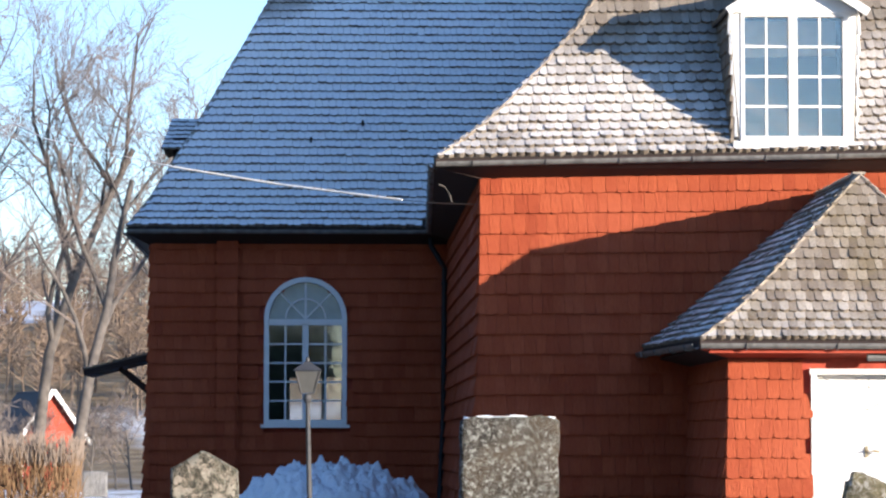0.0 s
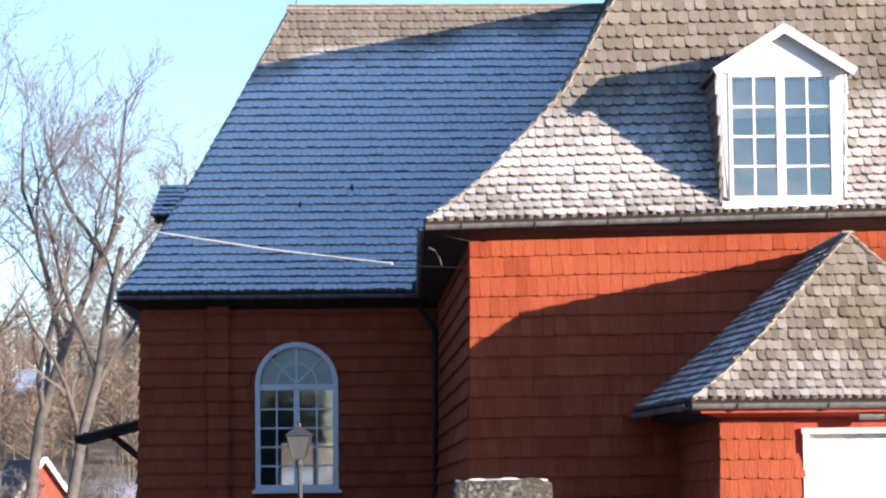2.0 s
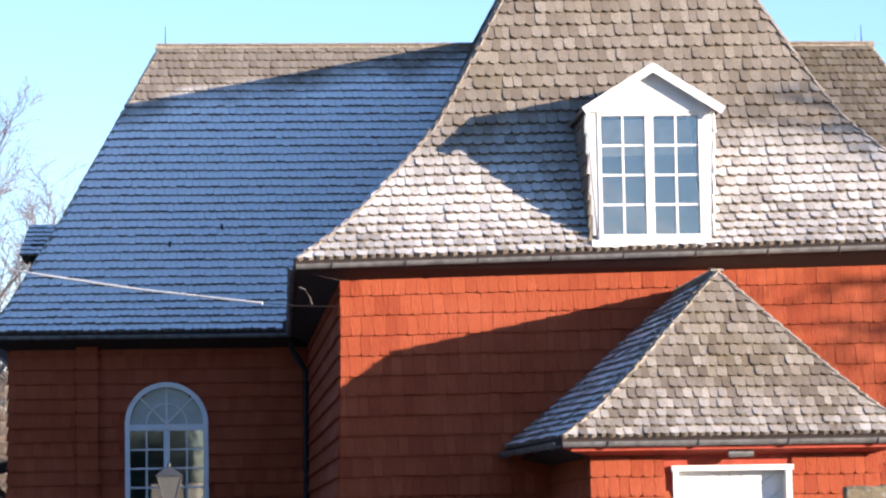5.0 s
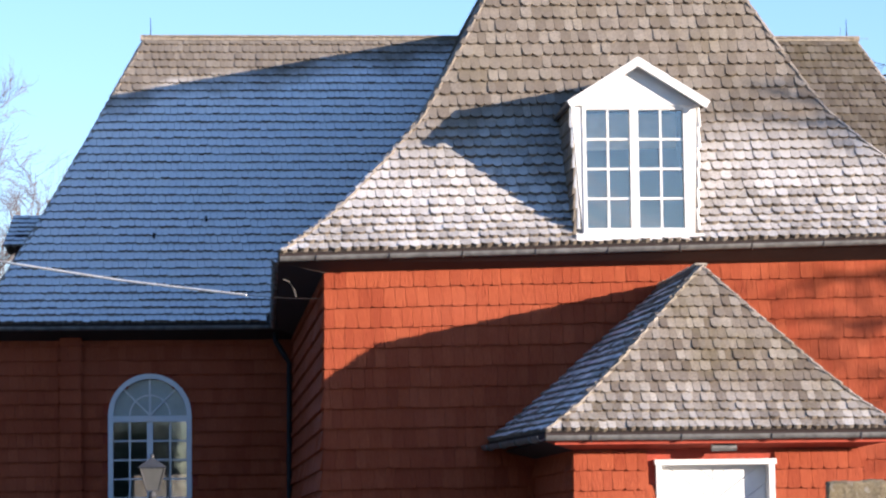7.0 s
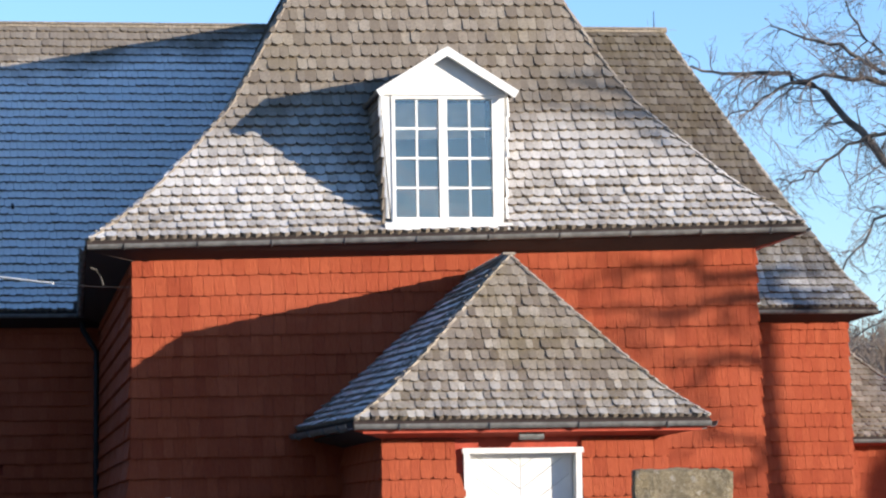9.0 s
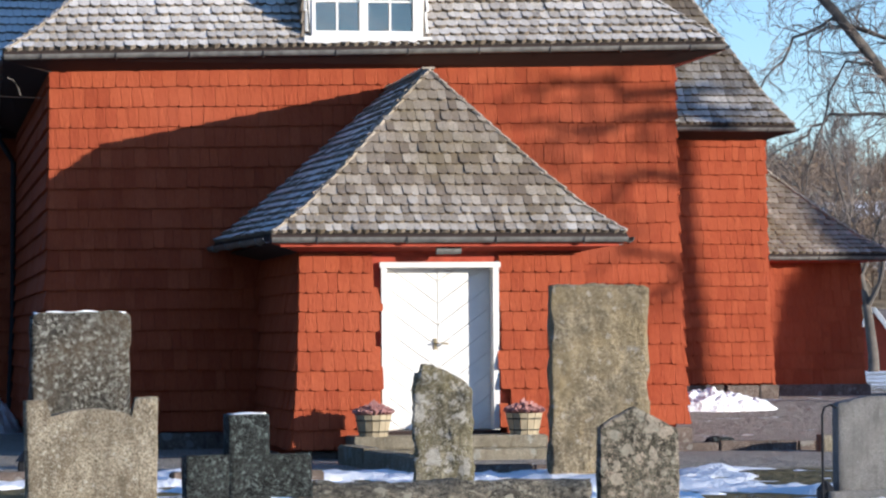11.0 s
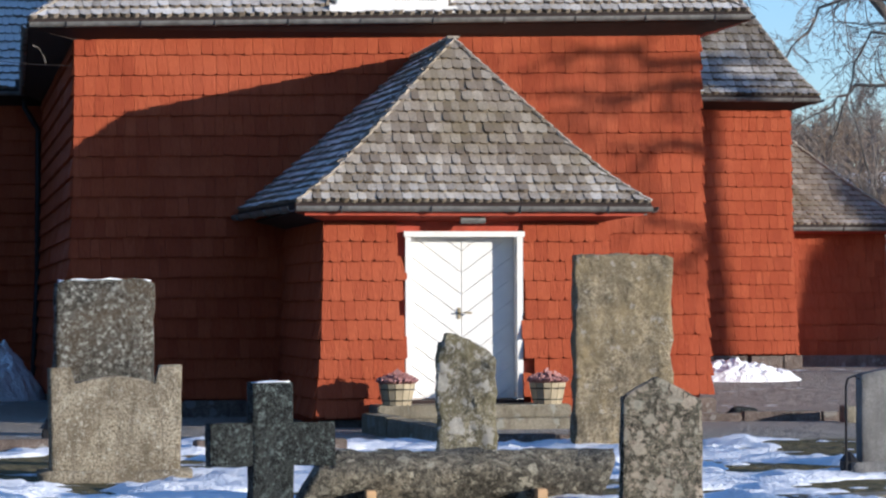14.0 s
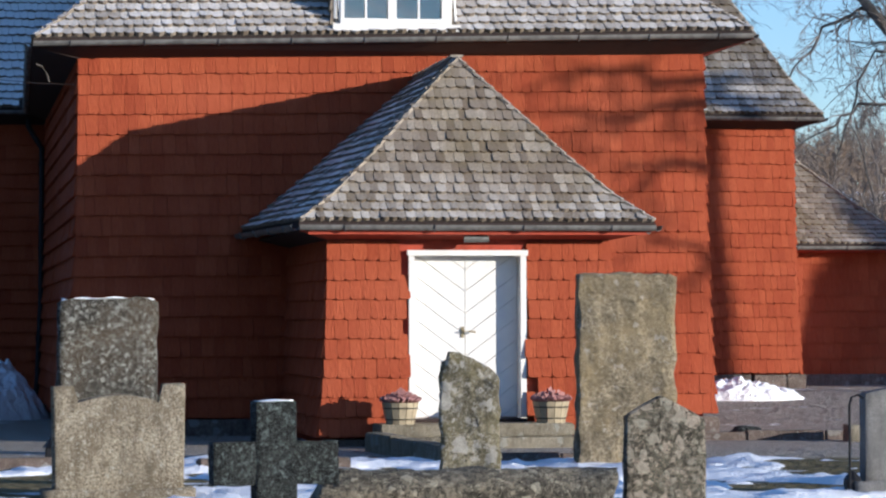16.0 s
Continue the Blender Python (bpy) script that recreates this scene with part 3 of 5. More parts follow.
DX0, DX1, DY = 5.49, 7.35, 41.60
arm_roof = roof_face("arm_roof", afl, apl, afr, apr, ARM_PROF, 0.205, 0.138, ROOF, church, 0.055, 0.34,
                     lambda c, hw, hh: DX0 + 0.1 < c.x < DX1 - 0.1 and DY - 0.02 < c.y and c.z < 7.8, label="weathered sunlit hipped shingle roof with a swept eave")
abl, abr = (1.72, 55.5, 5.42), (afr[0], 55.5, 5.76)
roof_face("arm_side_roof", abl, abkl, afl, apl, ARM_PROF, 0.205, 0.3, ROOF, church)
roof_face("arm_side_roof", afr, apr, abr, abkr, ARM_PROF, 0.205, 0.3, ROOF, church)
boxed("ridge_deck", (5.45, 7.5, TY + 2.8, 58.0, 11.38, 11.44), UNDER, church)
for s in ((afl, apl), (afr, apr)):
    caps("hip_cap", slope_rail(*s, ARM_PROF), 0.11, ROOF, church, 0.24, 0.01)


def eave_set(name, pts, parent, drop=0.0):
    """Fascia board and half-round gutter along an eave."""
    for a, b in zip(pts, pts[1:]):
        a, b = Vector(a), Vector(b)
        part("fascia", beam(bmesh.new(), a + Vector((0, 0, -0.07)), b + Vector((0, 0, -0.07)), 0.03, 0.10), DARK_WOOD, parent)
        d = (b - a).normalized()
        out = Vector((d.y, -d.x, 0))
        bm = bmesh.new()
        rings = []
        for p in (a, b):
            rings.append([bm.verts.new(p + out * (0.05 + 0.055 * math.cos(t)) + Vector((0, 0, -0.055 - 0.07 * math.sin(t)))) for t in np.linspace(0, math.pi, 9)])
        for i in range(8):
            bm.faces.new((rings[0][i], rings[0][i + 1], rings[1][i + 1], rings[1][i]))
        g = part("gutter", bm, ZINC, parent, "weathered zinc gutter")
        m = g.modifiers.new("thickness", "SOLIDIFY")
        m.thickness = 0.006
        k = max(2, int((b - a).length / 0.95))
        for i in range(k):
            p = a.lerp(b, (i + 0.5) / k)
            bm = bmesh.new()
            for t0, t1 in zip(np.linspace(0, math.pi, 6), np.linspace(0, math.pi, 6)[1:]):
                beam(bm, p + out * (0.05 + 0.063 * math.cos(t0)) + Vector((0, 0, -0.055 - 0.078 * math.sin(t0))),
                     p + out * (0.05 + 0.063 * math.cos(t1)) + Vector((0, 0, -0.055 - 0.078 * math.sin(t1))), 0.008, 0.025)
            part("gutter_bracket", bm, ZINC, g)


def soffit(pts, mat=DARK_WOOD):
    bm = bmesh.new()
    bm.faces.new([bm.verts.new(p) for p in pts])
    ob = part("soffit", bm, mat, church)
    s = ob.modifiers.new("thickness", "SOLIDIFY")
    s.thickness = 0.03


eave_set("nave", [nfl, (TX0, nfl[1], 5.42)], church)
eave_set("nave", [(TX1, nfr[1], 5.42), nfr], church)
eave_set("nave", [nfr, nbr], church)
eave_set("nave", [nbl, nfl], church)
eave_set("arm", [afl, afr], church)
eave_set("arm", [(1.68, 54, 5.43), afl], church)
eave_set("arm", [afr, (afr[0], 54, 5.76)], church)
# soffits in near-black, eave shade in their colour; the arm's right one is red
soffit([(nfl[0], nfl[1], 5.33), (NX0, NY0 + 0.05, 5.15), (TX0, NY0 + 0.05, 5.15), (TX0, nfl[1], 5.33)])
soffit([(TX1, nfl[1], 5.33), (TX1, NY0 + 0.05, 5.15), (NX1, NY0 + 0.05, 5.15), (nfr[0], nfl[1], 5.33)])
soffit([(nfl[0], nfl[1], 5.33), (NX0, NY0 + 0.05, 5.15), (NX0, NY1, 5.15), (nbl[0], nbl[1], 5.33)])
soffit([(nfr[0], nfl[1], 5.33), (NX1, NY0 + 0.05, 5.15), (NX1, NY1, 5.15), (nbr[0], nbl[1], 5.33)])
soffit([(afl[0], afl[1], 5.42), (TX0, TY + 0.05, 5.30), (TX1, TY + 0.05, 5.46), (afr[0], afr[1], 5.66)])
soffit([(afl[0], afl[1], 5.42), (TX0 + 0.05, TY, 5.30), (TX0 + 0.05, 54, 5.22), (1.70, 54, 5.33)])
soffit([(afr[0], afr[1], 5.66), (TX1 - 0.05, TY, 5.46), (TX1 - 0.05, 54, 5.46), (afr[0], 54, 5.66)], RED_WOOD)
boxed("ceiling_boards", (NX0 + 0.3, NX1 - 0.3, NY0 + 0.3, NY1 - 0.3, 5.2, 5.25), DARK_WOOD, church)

# porch
DRX0, DRX1, DRZ0, DRZ1 = 6.01, 7.50, 0.34, 2.50
porch_wall = part("porch_wall", prism(bmesh.new(), [(PX0, 0.0), (PX1, 0.0), (PX1, PTOP), (PX0, PTOP)], PY + 0.02, PY + 0.3,
                  [[(DRX0, DRZ0), (DRX1, DRZ0), (DRX1, DRZ1), (DRX0, DRZ1)]]), RED_WOOD, church, "sunlit red shingled porch front")
pf = clad(rail(PX0, PY, 0.12, 2.62, -1, -1), rail(PX1, PY, 0.12, 2.62, 1, -1), 0.255, 0.15, 0.048, rng,
          lambda c, hw, hh: DRX0 - hw * 0.75 < c.x < DRX1 + hw * 0.75 and c.z < DRZ1 + hh * 0.6, 0.19)
PIECES.append((pf[:300], RED_ONE, porch_wall))
for x, sgn in ((PX0, -1), (PX1, 1)):
    side = boxed("porch_side_wall", (min(x, x - 0.25 * sgn), max(x, x - 0.25 * sgn), PY + 0.3, TY, 0.0, PTOP), RED_WOOD, church)
    a, b = rail(x, TY, 0.12, 2.62, sgn, 0), rail(x, PY, 0.12, 2.62, sgn, -1)
    shingle_skin("wall_shingles", clad(a, b, 0.255, 0.15, 0.048, rng, None, 0.19) if sgn < 0 else clad(b, a, 0.255, 0.15, 0.048, rng, None, 0.19), RED, side)
pfl, pfr = (PX0 - 0.42, PY - 0.45, 2.86), (PX1 + 0.5, PY - 0.45, 2.86)
papex, pback = (6.80, 38.8, 5.06), (6.80, TY, 5.06)
pbl, pbr = (pfl[0] - 0.26, TY, 2.88), (pfr[0], TY, 2.86)
PORCH_PROF = [(0, 0), (0.2, 0.15), (0.45, 0.40), (1, 1)]
roof_face("porch_roof", pfl, papex, pfr, papex, PORCH_PROF, 0.165, 0.112, ROOF_PORCH, church, 0.05, 0.24, keep=PIECES, label="mossy weathered hipped porch roof")
roof_face("porch_side_roof", pbl, pback, pfl, papex, ([(0, 0), (0.3, 0.275), (1, 1)], PORCH_PROF), 0.165, 0.16, ROOF_SNOWY, church, 0.045)
roof_face("porch_side_roof", pfr, papex, pbr, pback, PORCH_PROF, 0.165, 0.16, ROOF_PORCH, church)
for s in ((pfl, papex), (pfr, papex)):
    caps("hip_cap", slope_rail(*s, PORCH_PROF), 0.09, ROOF_PORCH, church, 0.17, 0.008)
caps("ridge_cap", [papex, pback], 0.16, ROOF_PORCH, church, 0.3, 0.01)
eave_set("porch", [pfl, pfr], church)
eave_set("porch", [pbl, pfl], church)
eave_set("porch", [pfr, pbr], church)
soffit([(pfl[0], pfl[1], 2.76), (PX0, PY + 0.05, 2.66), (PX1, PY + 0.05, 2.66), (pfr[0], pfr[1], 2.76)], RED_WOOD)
# left porch soffit near-black: its shade is in the colour, the others are red
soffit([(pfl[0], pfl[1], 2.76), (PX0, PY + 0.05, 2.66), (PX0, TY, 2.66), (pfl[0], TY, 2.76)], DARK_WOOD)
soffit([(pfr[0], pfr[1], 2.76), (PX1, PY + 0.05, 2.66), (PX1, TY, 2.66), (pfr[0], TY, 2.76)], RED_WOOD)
boxed("soffit_board", (pfl[0] + 0.12, pfr[0] - 0.1, PY - 0.43, PY - 0.39, 2.69, 2.745), RED_WOOD, church)

# double door with slanting boards
door = boxed("door", (DRX0, DRX1, PY + 0.20, PY + 0.24, DRZ0, DRZ1), WHITE, church, "white double door with slanting boards")
frame_bm = bmesh.new()
box(frame_bm, DRX0 - 0.02, DRX0 + 0.055, PY - 0.05, PY + 0.2, DRZ0, DRZ1 - 0.07)
box(frame_bm, DRX1 - 0.055, DRX1 + 0.02, PY - 0.05, PY + 0.2, DRZ0, DRZ1 - 0.07)
box(frame_bm, DRX0 - 0.04, DRX1 + 0.04, PY - 0.07, PY + 0.2, DRZ1 - 0.07, DRZ1 + 0.0)
part("door_frame", frame_bm, WHITE, door)
for leaf, (a, b) in enumerate(((DRX0 + 0.06, (DRX0 + DRX1) / 2 - 0.004), ((DRX0 + DRX1) / 2 + 0.004, DRX1 - 0.06))):
    sg = -1 if leaf == 0 else 1
    # boards run down towards the meeting edge on one leaf and up on the other
    step, tan = 0.28, 0.74
    z = DRZ0 - 0.6
    while z < DRZ1 + 0.6:
        def za(x, zz):
            return zz + sg * tan * (x - (a if leaf == 1 else b))
        poly = []
        for xx, zz in ((a, z), (b, z), (b, z + step - 0.010), (a, z + step - 0.010)):
            poly.append((xx, za(xx, zz)))
        lo, hi = DRZ0 + 0.02, DRZ1 - 0.075
        # clip against foot and head
        def clip(pts, lim, keep_above):
            out = []
            for (x1, z1), (x2, z2) in zip(pts, pts[1:] + pts[:1]):
                i1, i2 = (z1 >= lim) == keep_above, (z2 >= lim) == keep_above
                if i1:
                    out.append((x1, z1))
                if i1 != i2:
                    k = (lim - z1) / (z2 - z1)
                    out.append((x1 + (x2 - x1) * k, lim))
            return out
        poly = clip(poly, lo, True)
        poly = clip(poly, hi, False) if poly else poly
        if len(poly) >= 3:
            bm = bmesh.new()
            f = bm.faces.new([bm.verts.new((x, PY + 0.17, zz)) for x, zz in poly])
            e = bmesh.ops.extrude_face_region(bm, geom=[f])
            bmesh.ops.translate(bm, vec=(0, 0.03, 0), verts=[v for v in e["geom"] if isinstance(v, bmesh.types.BMVert)])
            part("board", bm, WHITE, door)
        z += step
hb = bmesh.new()
tube(hb, [(6.72, PY + 0.17, 1.46), (6.72, PY + 0.10, 1.46), (6.80, PY + 0.09, 1.46), (6.88, PY + 0.10, 1.45)], 0.012, 8)
box(hb, 6.70, 6.74, PY + 0.155, PY + 0.17, 1.38, 1.52)
part("door_handle", hb, BRASS, door, "worn brass lever handle")
# step and threshold
steps = sited("door_step", (6.75, 37.2, 0), "pale stone doorstep of two slabs before the porch", "step")
boxed("slab", (5.50, 7.98, 36.95, 37.75, 0.14, 0.30), STEP, steps, "", 0.02)
boxed("slab", (5.48, 7.98, 36.75, 37.72, -0.06, 0.135), STEP, steps, "", 0.02)
boxed("threshold", (DRX0, DRX1, 37.6, 37.95, 0.30, 0.345), DARK_WOOD, steps)
lamp = sited("porch_lamp", (6.85, PY - 0.3, 2.62), "small weathered lamp under the porch eave", "lamp")
lb = bmesh.new()
tube(lb, [(6.66, PY - 0.30, 2.64), (6.98, PY - 0.30, 2.64)], [0.05, 0.045], 10)
part("housing", lb, ZINC, lamp)
part("bracket", beam(bmesh.new(), (6.82, PY - 0.3, 2.66), (6.82, PY - 0.02, 2.66), 0.03, 0.03), IRON, lamp)


# ---------------------------------------------------------------- windows
def bars(parent, xs, zs, x0, x1, z0, z1, y, w=0.03):
    for x in xs:
        boxed("muntin", (x - w / 2, x + w / 2, y - 0.02, y + 0.02, z0, z1), WHITE, parent)
    for z in zs:
        boxed("muntin", (x0, x1, y - 0.024, y + 0.024, z - w / 2, z + w / 2), WHITE, parent)


# arched nave window
win = part("window", prism(bmesh.new(), [(x, z) for x, z in arch], 0, 0.004), GLASS, church, "tall white round-arched window with small panes")
win.location.y = NY0 + 0.05
win.visible_shadow = False
inner = [(WX0 + 0.07, WZ0 + 0.10), (WX1 - 0.07, WZ0 + 0.10)] + [(WXC + (WR - 0.07) * math.cos(a), WSPR + (WR - 0.07) * math.sin(a)) for a in np.linspace(0, math.pi, 25)]
outer = [(WX0 - 0.02, WZ0), (WX1 + 0.02, WZ0)] + [(WXC + (WR + 0.02) * math.cos(a), WSPR + (WR + 0.02) * math.sin(a)) for a in np.linspace(0, math.pi, 25)]
WY = -0.05
part("window_frame", prism(bmesh.new(), outer, WY - 0.09, WY + 0.1, [inner]), WHITE, win)
boxed("transom", (WX0 + 0.05, WX1 - 0.05, WY - 0.05, WY + 0.06, WSPR - 0.12, WSPR - 0.01), WHITE, win)
boxed("mullion", (WXC - 0.055, WXC + 0.055, WY - 0.05, WY + 0.06, WZ0 + 0.08, WSPR - 0.1), WHITE, win)
boxed("window_sill", (WX0 - 0.08, WX1 + 0.08, WY - 0.14, WY + 0.03, WZ0 - 0.05, WZ0 + 0.01), WHITE, win, "", 0.008)
for s in (-1, 1):
    xa, xb = sorted((WXC + s * 0.055, WXC + s * (WR - 0.06)))
    bars(win, [(xa + xb) / 2], [WZ0 + 0.10 + (WSPR - 0.12 - WZ0 - 0.10) * k / 5 for k in range(1, 5)], xa, xb, WZ0 + 0.08, WSPR - 0.1, WY + 0.01)
for k in range(1, 4):
    a = math.pi * k / 4
    part("muntin", beam(bmesh.new(), (WXC, WY + 0.01, WSPR), (WXC + (WR - 0.05) * math.cos(a), WY + 0.01, WSPR + (WR - 0.05) * math.sin(a)), 0.04, 0.03), WHITE, win)
ring = bmesh.new()
for a0, a1 in zip(np.linspace(0, math.pi, 17), np.linspace(0, math.pi, 17)[1:]):
    beam(ring, (WXC + 0.36 * math.cos(a0), WY + 0.01, WSPR + 0.36 * math.sin(a0)), (WXC + 0.36 * math.cos(a1), WY + 0.01, WSPR + 0.36 * math.sin(a1)), 0.04, 0.03)
part("muntin", ring, WHITE, win)

# dormer in the arm's roof
dorm = sited("dormer", (6.45, DY, 5.8), "white gabled dormer with a sixteen-pane window in the roof", "dormer")
GX0, GX1, GZ0, GZ1 = 5.63, 7.12, 5.80, 7.60
dw = bmesh.new()
prism(dw, [(DX0 + 0.14, 5.60), (DX1 - 0.14, 5.60), (DX1 - 0.09, 7.66), (DX0 - 0.02, 7.66)], DY, DY + 0.10, [[(GX0, GZ0), (GX1, GZ0), (GX1, GZ1), (GX0, GZ1)]])
part("front_board", dw, WHITE, dorm, "white painted casing")
part("gable_board", prism(bmesh.new(), [(5.46, 7.60), (7.30, 7.60), (6.42, 8.17)], DY - 0.05, DY + 0.1), WHITE, dorm)
gl = boxed("pane", (GX0, GX1, DY + 0.05, DY + 0.054, GZ0, GZ1), GLASS, dorm, "dark glass")
gl.visible_shadow = False
fr = bmesh.new()
for dims in ((GX0, GX0 + 0.05), (GX1 - 0.05, GX1), (6.305, 6.425)):
    box(fr, *dims, DY - 0.02, DY + 0.09, GZ0, GZ1)
box(fr, GX0 + 0.05, GX1 - 0.05, DY - 0.018, DY + 0.088, GZ0, GZ0 + 0.06)
box(fr, GX0 + 0.05, GX1 - 0.05, DY - 0.018, DY + 0.088, GZ1 - 0.05, GZ1)
part("casement_frame", fr, WHITE, dorm)
for xa, xb in ((GX0 + 0.05, 6.305), (6.425, GX1 - 0.05)):
    bars(dorm, [(xa + xb) / 2], [GZ0 + 0.06 + (GZ1 - GZ0 - 0.11) * k / 4 for k in range(1, 4)], xa, xb, GZ0 + 0.05, GZ1 - 0.05, DY + 0.035)
boxed("window_sill", (DX0 + 0.02, DX1 - 0.02, DY - 0.10, DY + 0.05, 5.68, 5.77), WHITE, dorm)
ridge_y = 45.2
for sgn in (-1, 1):
    foot, top = Vector((6.41 + sgn * 0.99, DY - 0.18, 7.62)), Vector((6.41, DY - 0.18, 8.25))
    back = Vector((0, 3.2, 0))
    n = Vector((-(top - foot).z * -sgn, 0, abs((top - foot).x))).normalized()
    bm = bmesh.new()
    bm.faces.new([bm.verts.new(p) for p in (foot, top, top + back, foot + back)])
    ob = part("roof_board", bm, UNDER, dorm)
    ob.modifiers.new("thickness", "SOLIDIFY").thickness = 0.03
    got = clad([foot + back, top + back], [foot, top], 0.16, 0.17, 0.03, rng) if sgn < 0 else clad([foot, top], [foot + back, top + back], 0.16, 0.15, 0.03, rng)
    shingle_skin("roof_shingles", got, ROOF, ob)
    part("bargeboard", beam(bmesh.new(), foot + Vector((0, -0.03, -0.03)), top + Vector((-sgn * 0.03, -0.03, -0.025)), 0.06, 0.115), WHITE, dorm)
    x = DX0 + 0.05 if sgn < 0 else DX1 - 0.16
    cheek = boxed("cheek", (x - 0.02, x + 0.02, DY + 0.1, DY + 3.0, 5.7, 7.68), UNDER, dorm)
    lo, hi = [(x + sgn * 0.03, DY + 3.0, z) for z in (5.75, 7.68)], [(x + sgn * 0.03, DY + 0.02, z) for z in (5.75, 7.68)]
    shingle_skin("wall_shingles", clad(lo, hi, 0.2, 0.17, 0.03, rng) if sgn < 0 else clad(hi, lo, 0.2, 0.17, 0.03, rng), ROOF, cheek)
part("bargeboard_joint", prism(bmesh.new(), [(6.30, 8.13), (6.52, 8.13), (6.47, 8.205), (6.41, 8.255), (6.35, 8.205)], DY - 0.246, DY - 0.174), WHITE, dorm)
for k in range(6):
    for sgn, xa, xb in ((-1, DX0 + 0.12, DX0), (1, DX1 - 0.14, DX1 - 0.08)):
        za = 5.85 + 0.29 * k
        xf = xa + (xb - xa) * (za - 5.6) / 2.06
        part("edge_board", beam(bmesh.new(), (xf + sgn * 0.035, DY + 0.03, za), (xf + sgn * 0.01 + (xb - xa) * 0.14, DY + 0.05, za + 0.30), 0.035, 0.075), WHITE, dorm)
boxed("back_board", (DX0 + 0.06, DX1 - 0.06, DY + 1.2, DY + 1.24, 5.7, 7.66), PLASTER, dorm)

# fanlight pane: the sky's reflection is put into its pale colour
fan = [(WXC + (WR - 0.06) * math.cos(a), WSPR - 0.02 + (WR - 0.06) * math.sin(a)) for a in np.linspace(0, math.pi, 21)]
part("fanlight_pane", prism(bmesh.new(), fan, WY + 0.035, WY + 0.04), FANGLASS, win, "fanlight glass with the sky's reflection in its pale colour")

dorm.location.x += 0.01


# ---------------------------------------------------------------- gravestones
def stone(bm, w, d, h, head=None, rough=0.012, taper=0.0, seed=0, cuts=14, z0=-0.1, scale=5.0):
    """An upright stone: head(u) is the height share across its width, taper narrows it upwards."""
    g = bmesh.ops.create_cube(bm, size=1)
    bmesh.ops.subdivide_edges(bm, edges=bm.edges[:], cuts=cuts, use_grid_fill=True)
    for v in bm.verts:
        u, s = v.co.x * 2, v.co.z + 0.5
        top = h * (head(u) if head else 1.0)
        p = Vector((v.co.x * w * (1 - taper * s), v.co.y * d * (1 - 0.3 * taper * s), z0 + (top - z0) * s))
        q = Vector((p.x, p.y, p.z)) * scale + Vector((seed * 7.3, seed * 3.1, seed))
        edge = 1.0 - 0.10 * sum(abs(c) > 0.44 for c in v.co)
        p = Vector((p.x * (1 - 0.02 * (abs(v.co.y) > 0.44)), p.y * (1 - 0.06 * (abs(v.co.x) > 0.44) - 0.06 * (abs(v.co.z) > 0.44)), p.z))
        off = noise.noise_vector(q) * rough + noise.noise_vector(q * 3.1) * rough * 0.5
        v.co = p + off
    for f in bm.faces:
        f.smooth = True
    return bm


def headstone(name, at, size, mat, label, head=None, rough=0.012, taper=0.0, seed=0, turn=0.0, lean=0.0, cuts=14):
    e = thing(name, pose(*at, 0, lean, turn), label, "gravestone", "gravestones in the churchyard")
    part("stone_body", stone(bmesh.new(), *size, head, rough, taper, seed, cuts), mat, e)
    return e


# rough dark stone behind a pale one with a round-shouldered panel
a = headstone("headstone", (1.575, 27.6, 0), (0.905, 0.30, 1.80), S_ROUGH, "rough-hewn dark headstone with a frosty top edge",
              lambda u: 1 - 0.02 * abs(u) ** 6 + 0.004 * u, 0.022, 0.0, 1, 2)
part("frost_edge", stone(bmesh.new(), 0.84, 0.22, 0.010, lambda u: 1 + 0.5 * math.sin(9 * u), 0.024, 0, 5, 14, 0.0), SNOW, a).location.z = 1.79
pale = thing("headstone", (1.62, 26.75, 0), "pale sandy headstone with two posts and a curved panel", "gravestone", "gravestones in the churchyard")
part("panel", stone(bmesh.new(), 1.15, 0.22, 1.02, lambda u: 1.0 + 0.01 * u if abs(u) > 0.65 else 0.915 - 0.075 * (u / 0.65) ** 2, 0.004, -0.03, 2, 30), S_CONCRETE, pale)
part("plinth", stone(bmesh.new(), 1.36, 0.44, 0.10, None, 0.008, 0, 4, 10), S_CONCRETE, pale)
cross = thing("stone_cross", pose(2.42, 21.5, 0, 0, 0, 6), "dark lichened stone cross in the snow", "gravestone", "gravestones in the churchyard")
part("stem", stone(bmesh.new(), 0.305, 0.20, 1.0, None, 0.010, 0.0, 11, 12), S_CROSS, cross)
part("crossbar", stone(bmesh.new(), 0.925, 0.196, 0.31, None, 0.010, 0, 13, 14, 0.0), S_CROSS, cross).location.z = 0.40
part("snow_cap", stone(bmesh.new(), 0.26, 0.17, 0.025, None, 0.012, 0, 14, 8, 0.0), SNOW, cross).location.z = 0.985

headstone("headstone", (4.84, 27.0, 0), (0.57, 0.24, 1.27), S_MID, "slim uneven standing stone covered in lichen",
          lambda u: 1.0 - (0.05 if u < -0.8 else 0.0) - 0.12 * max(0, u + 0.2), 0.036, 0.10, 21, -10, 0, 24)
headstone("headstone", (7.45, 31.9, 0), (1.085, 0.24, 2.10), S_SLAB, "tall rough sunlit slab of brown stone", lambda u: 1.0 - 0.006 * u - 0.012 * abs(u) ** 8, 0.034, 0.0, 31, -5, 0.3, 30)
headstone("headstone", (5.19, 21.0, 0), (0.60, 0.20, 1.015), S_SPOT, "small spotted headstone with a pointed top",
          lambda u: (1.02 - 0.155 * abs(u + 0.08)), 0.010, 0.04, 41, -9, 0, 22)
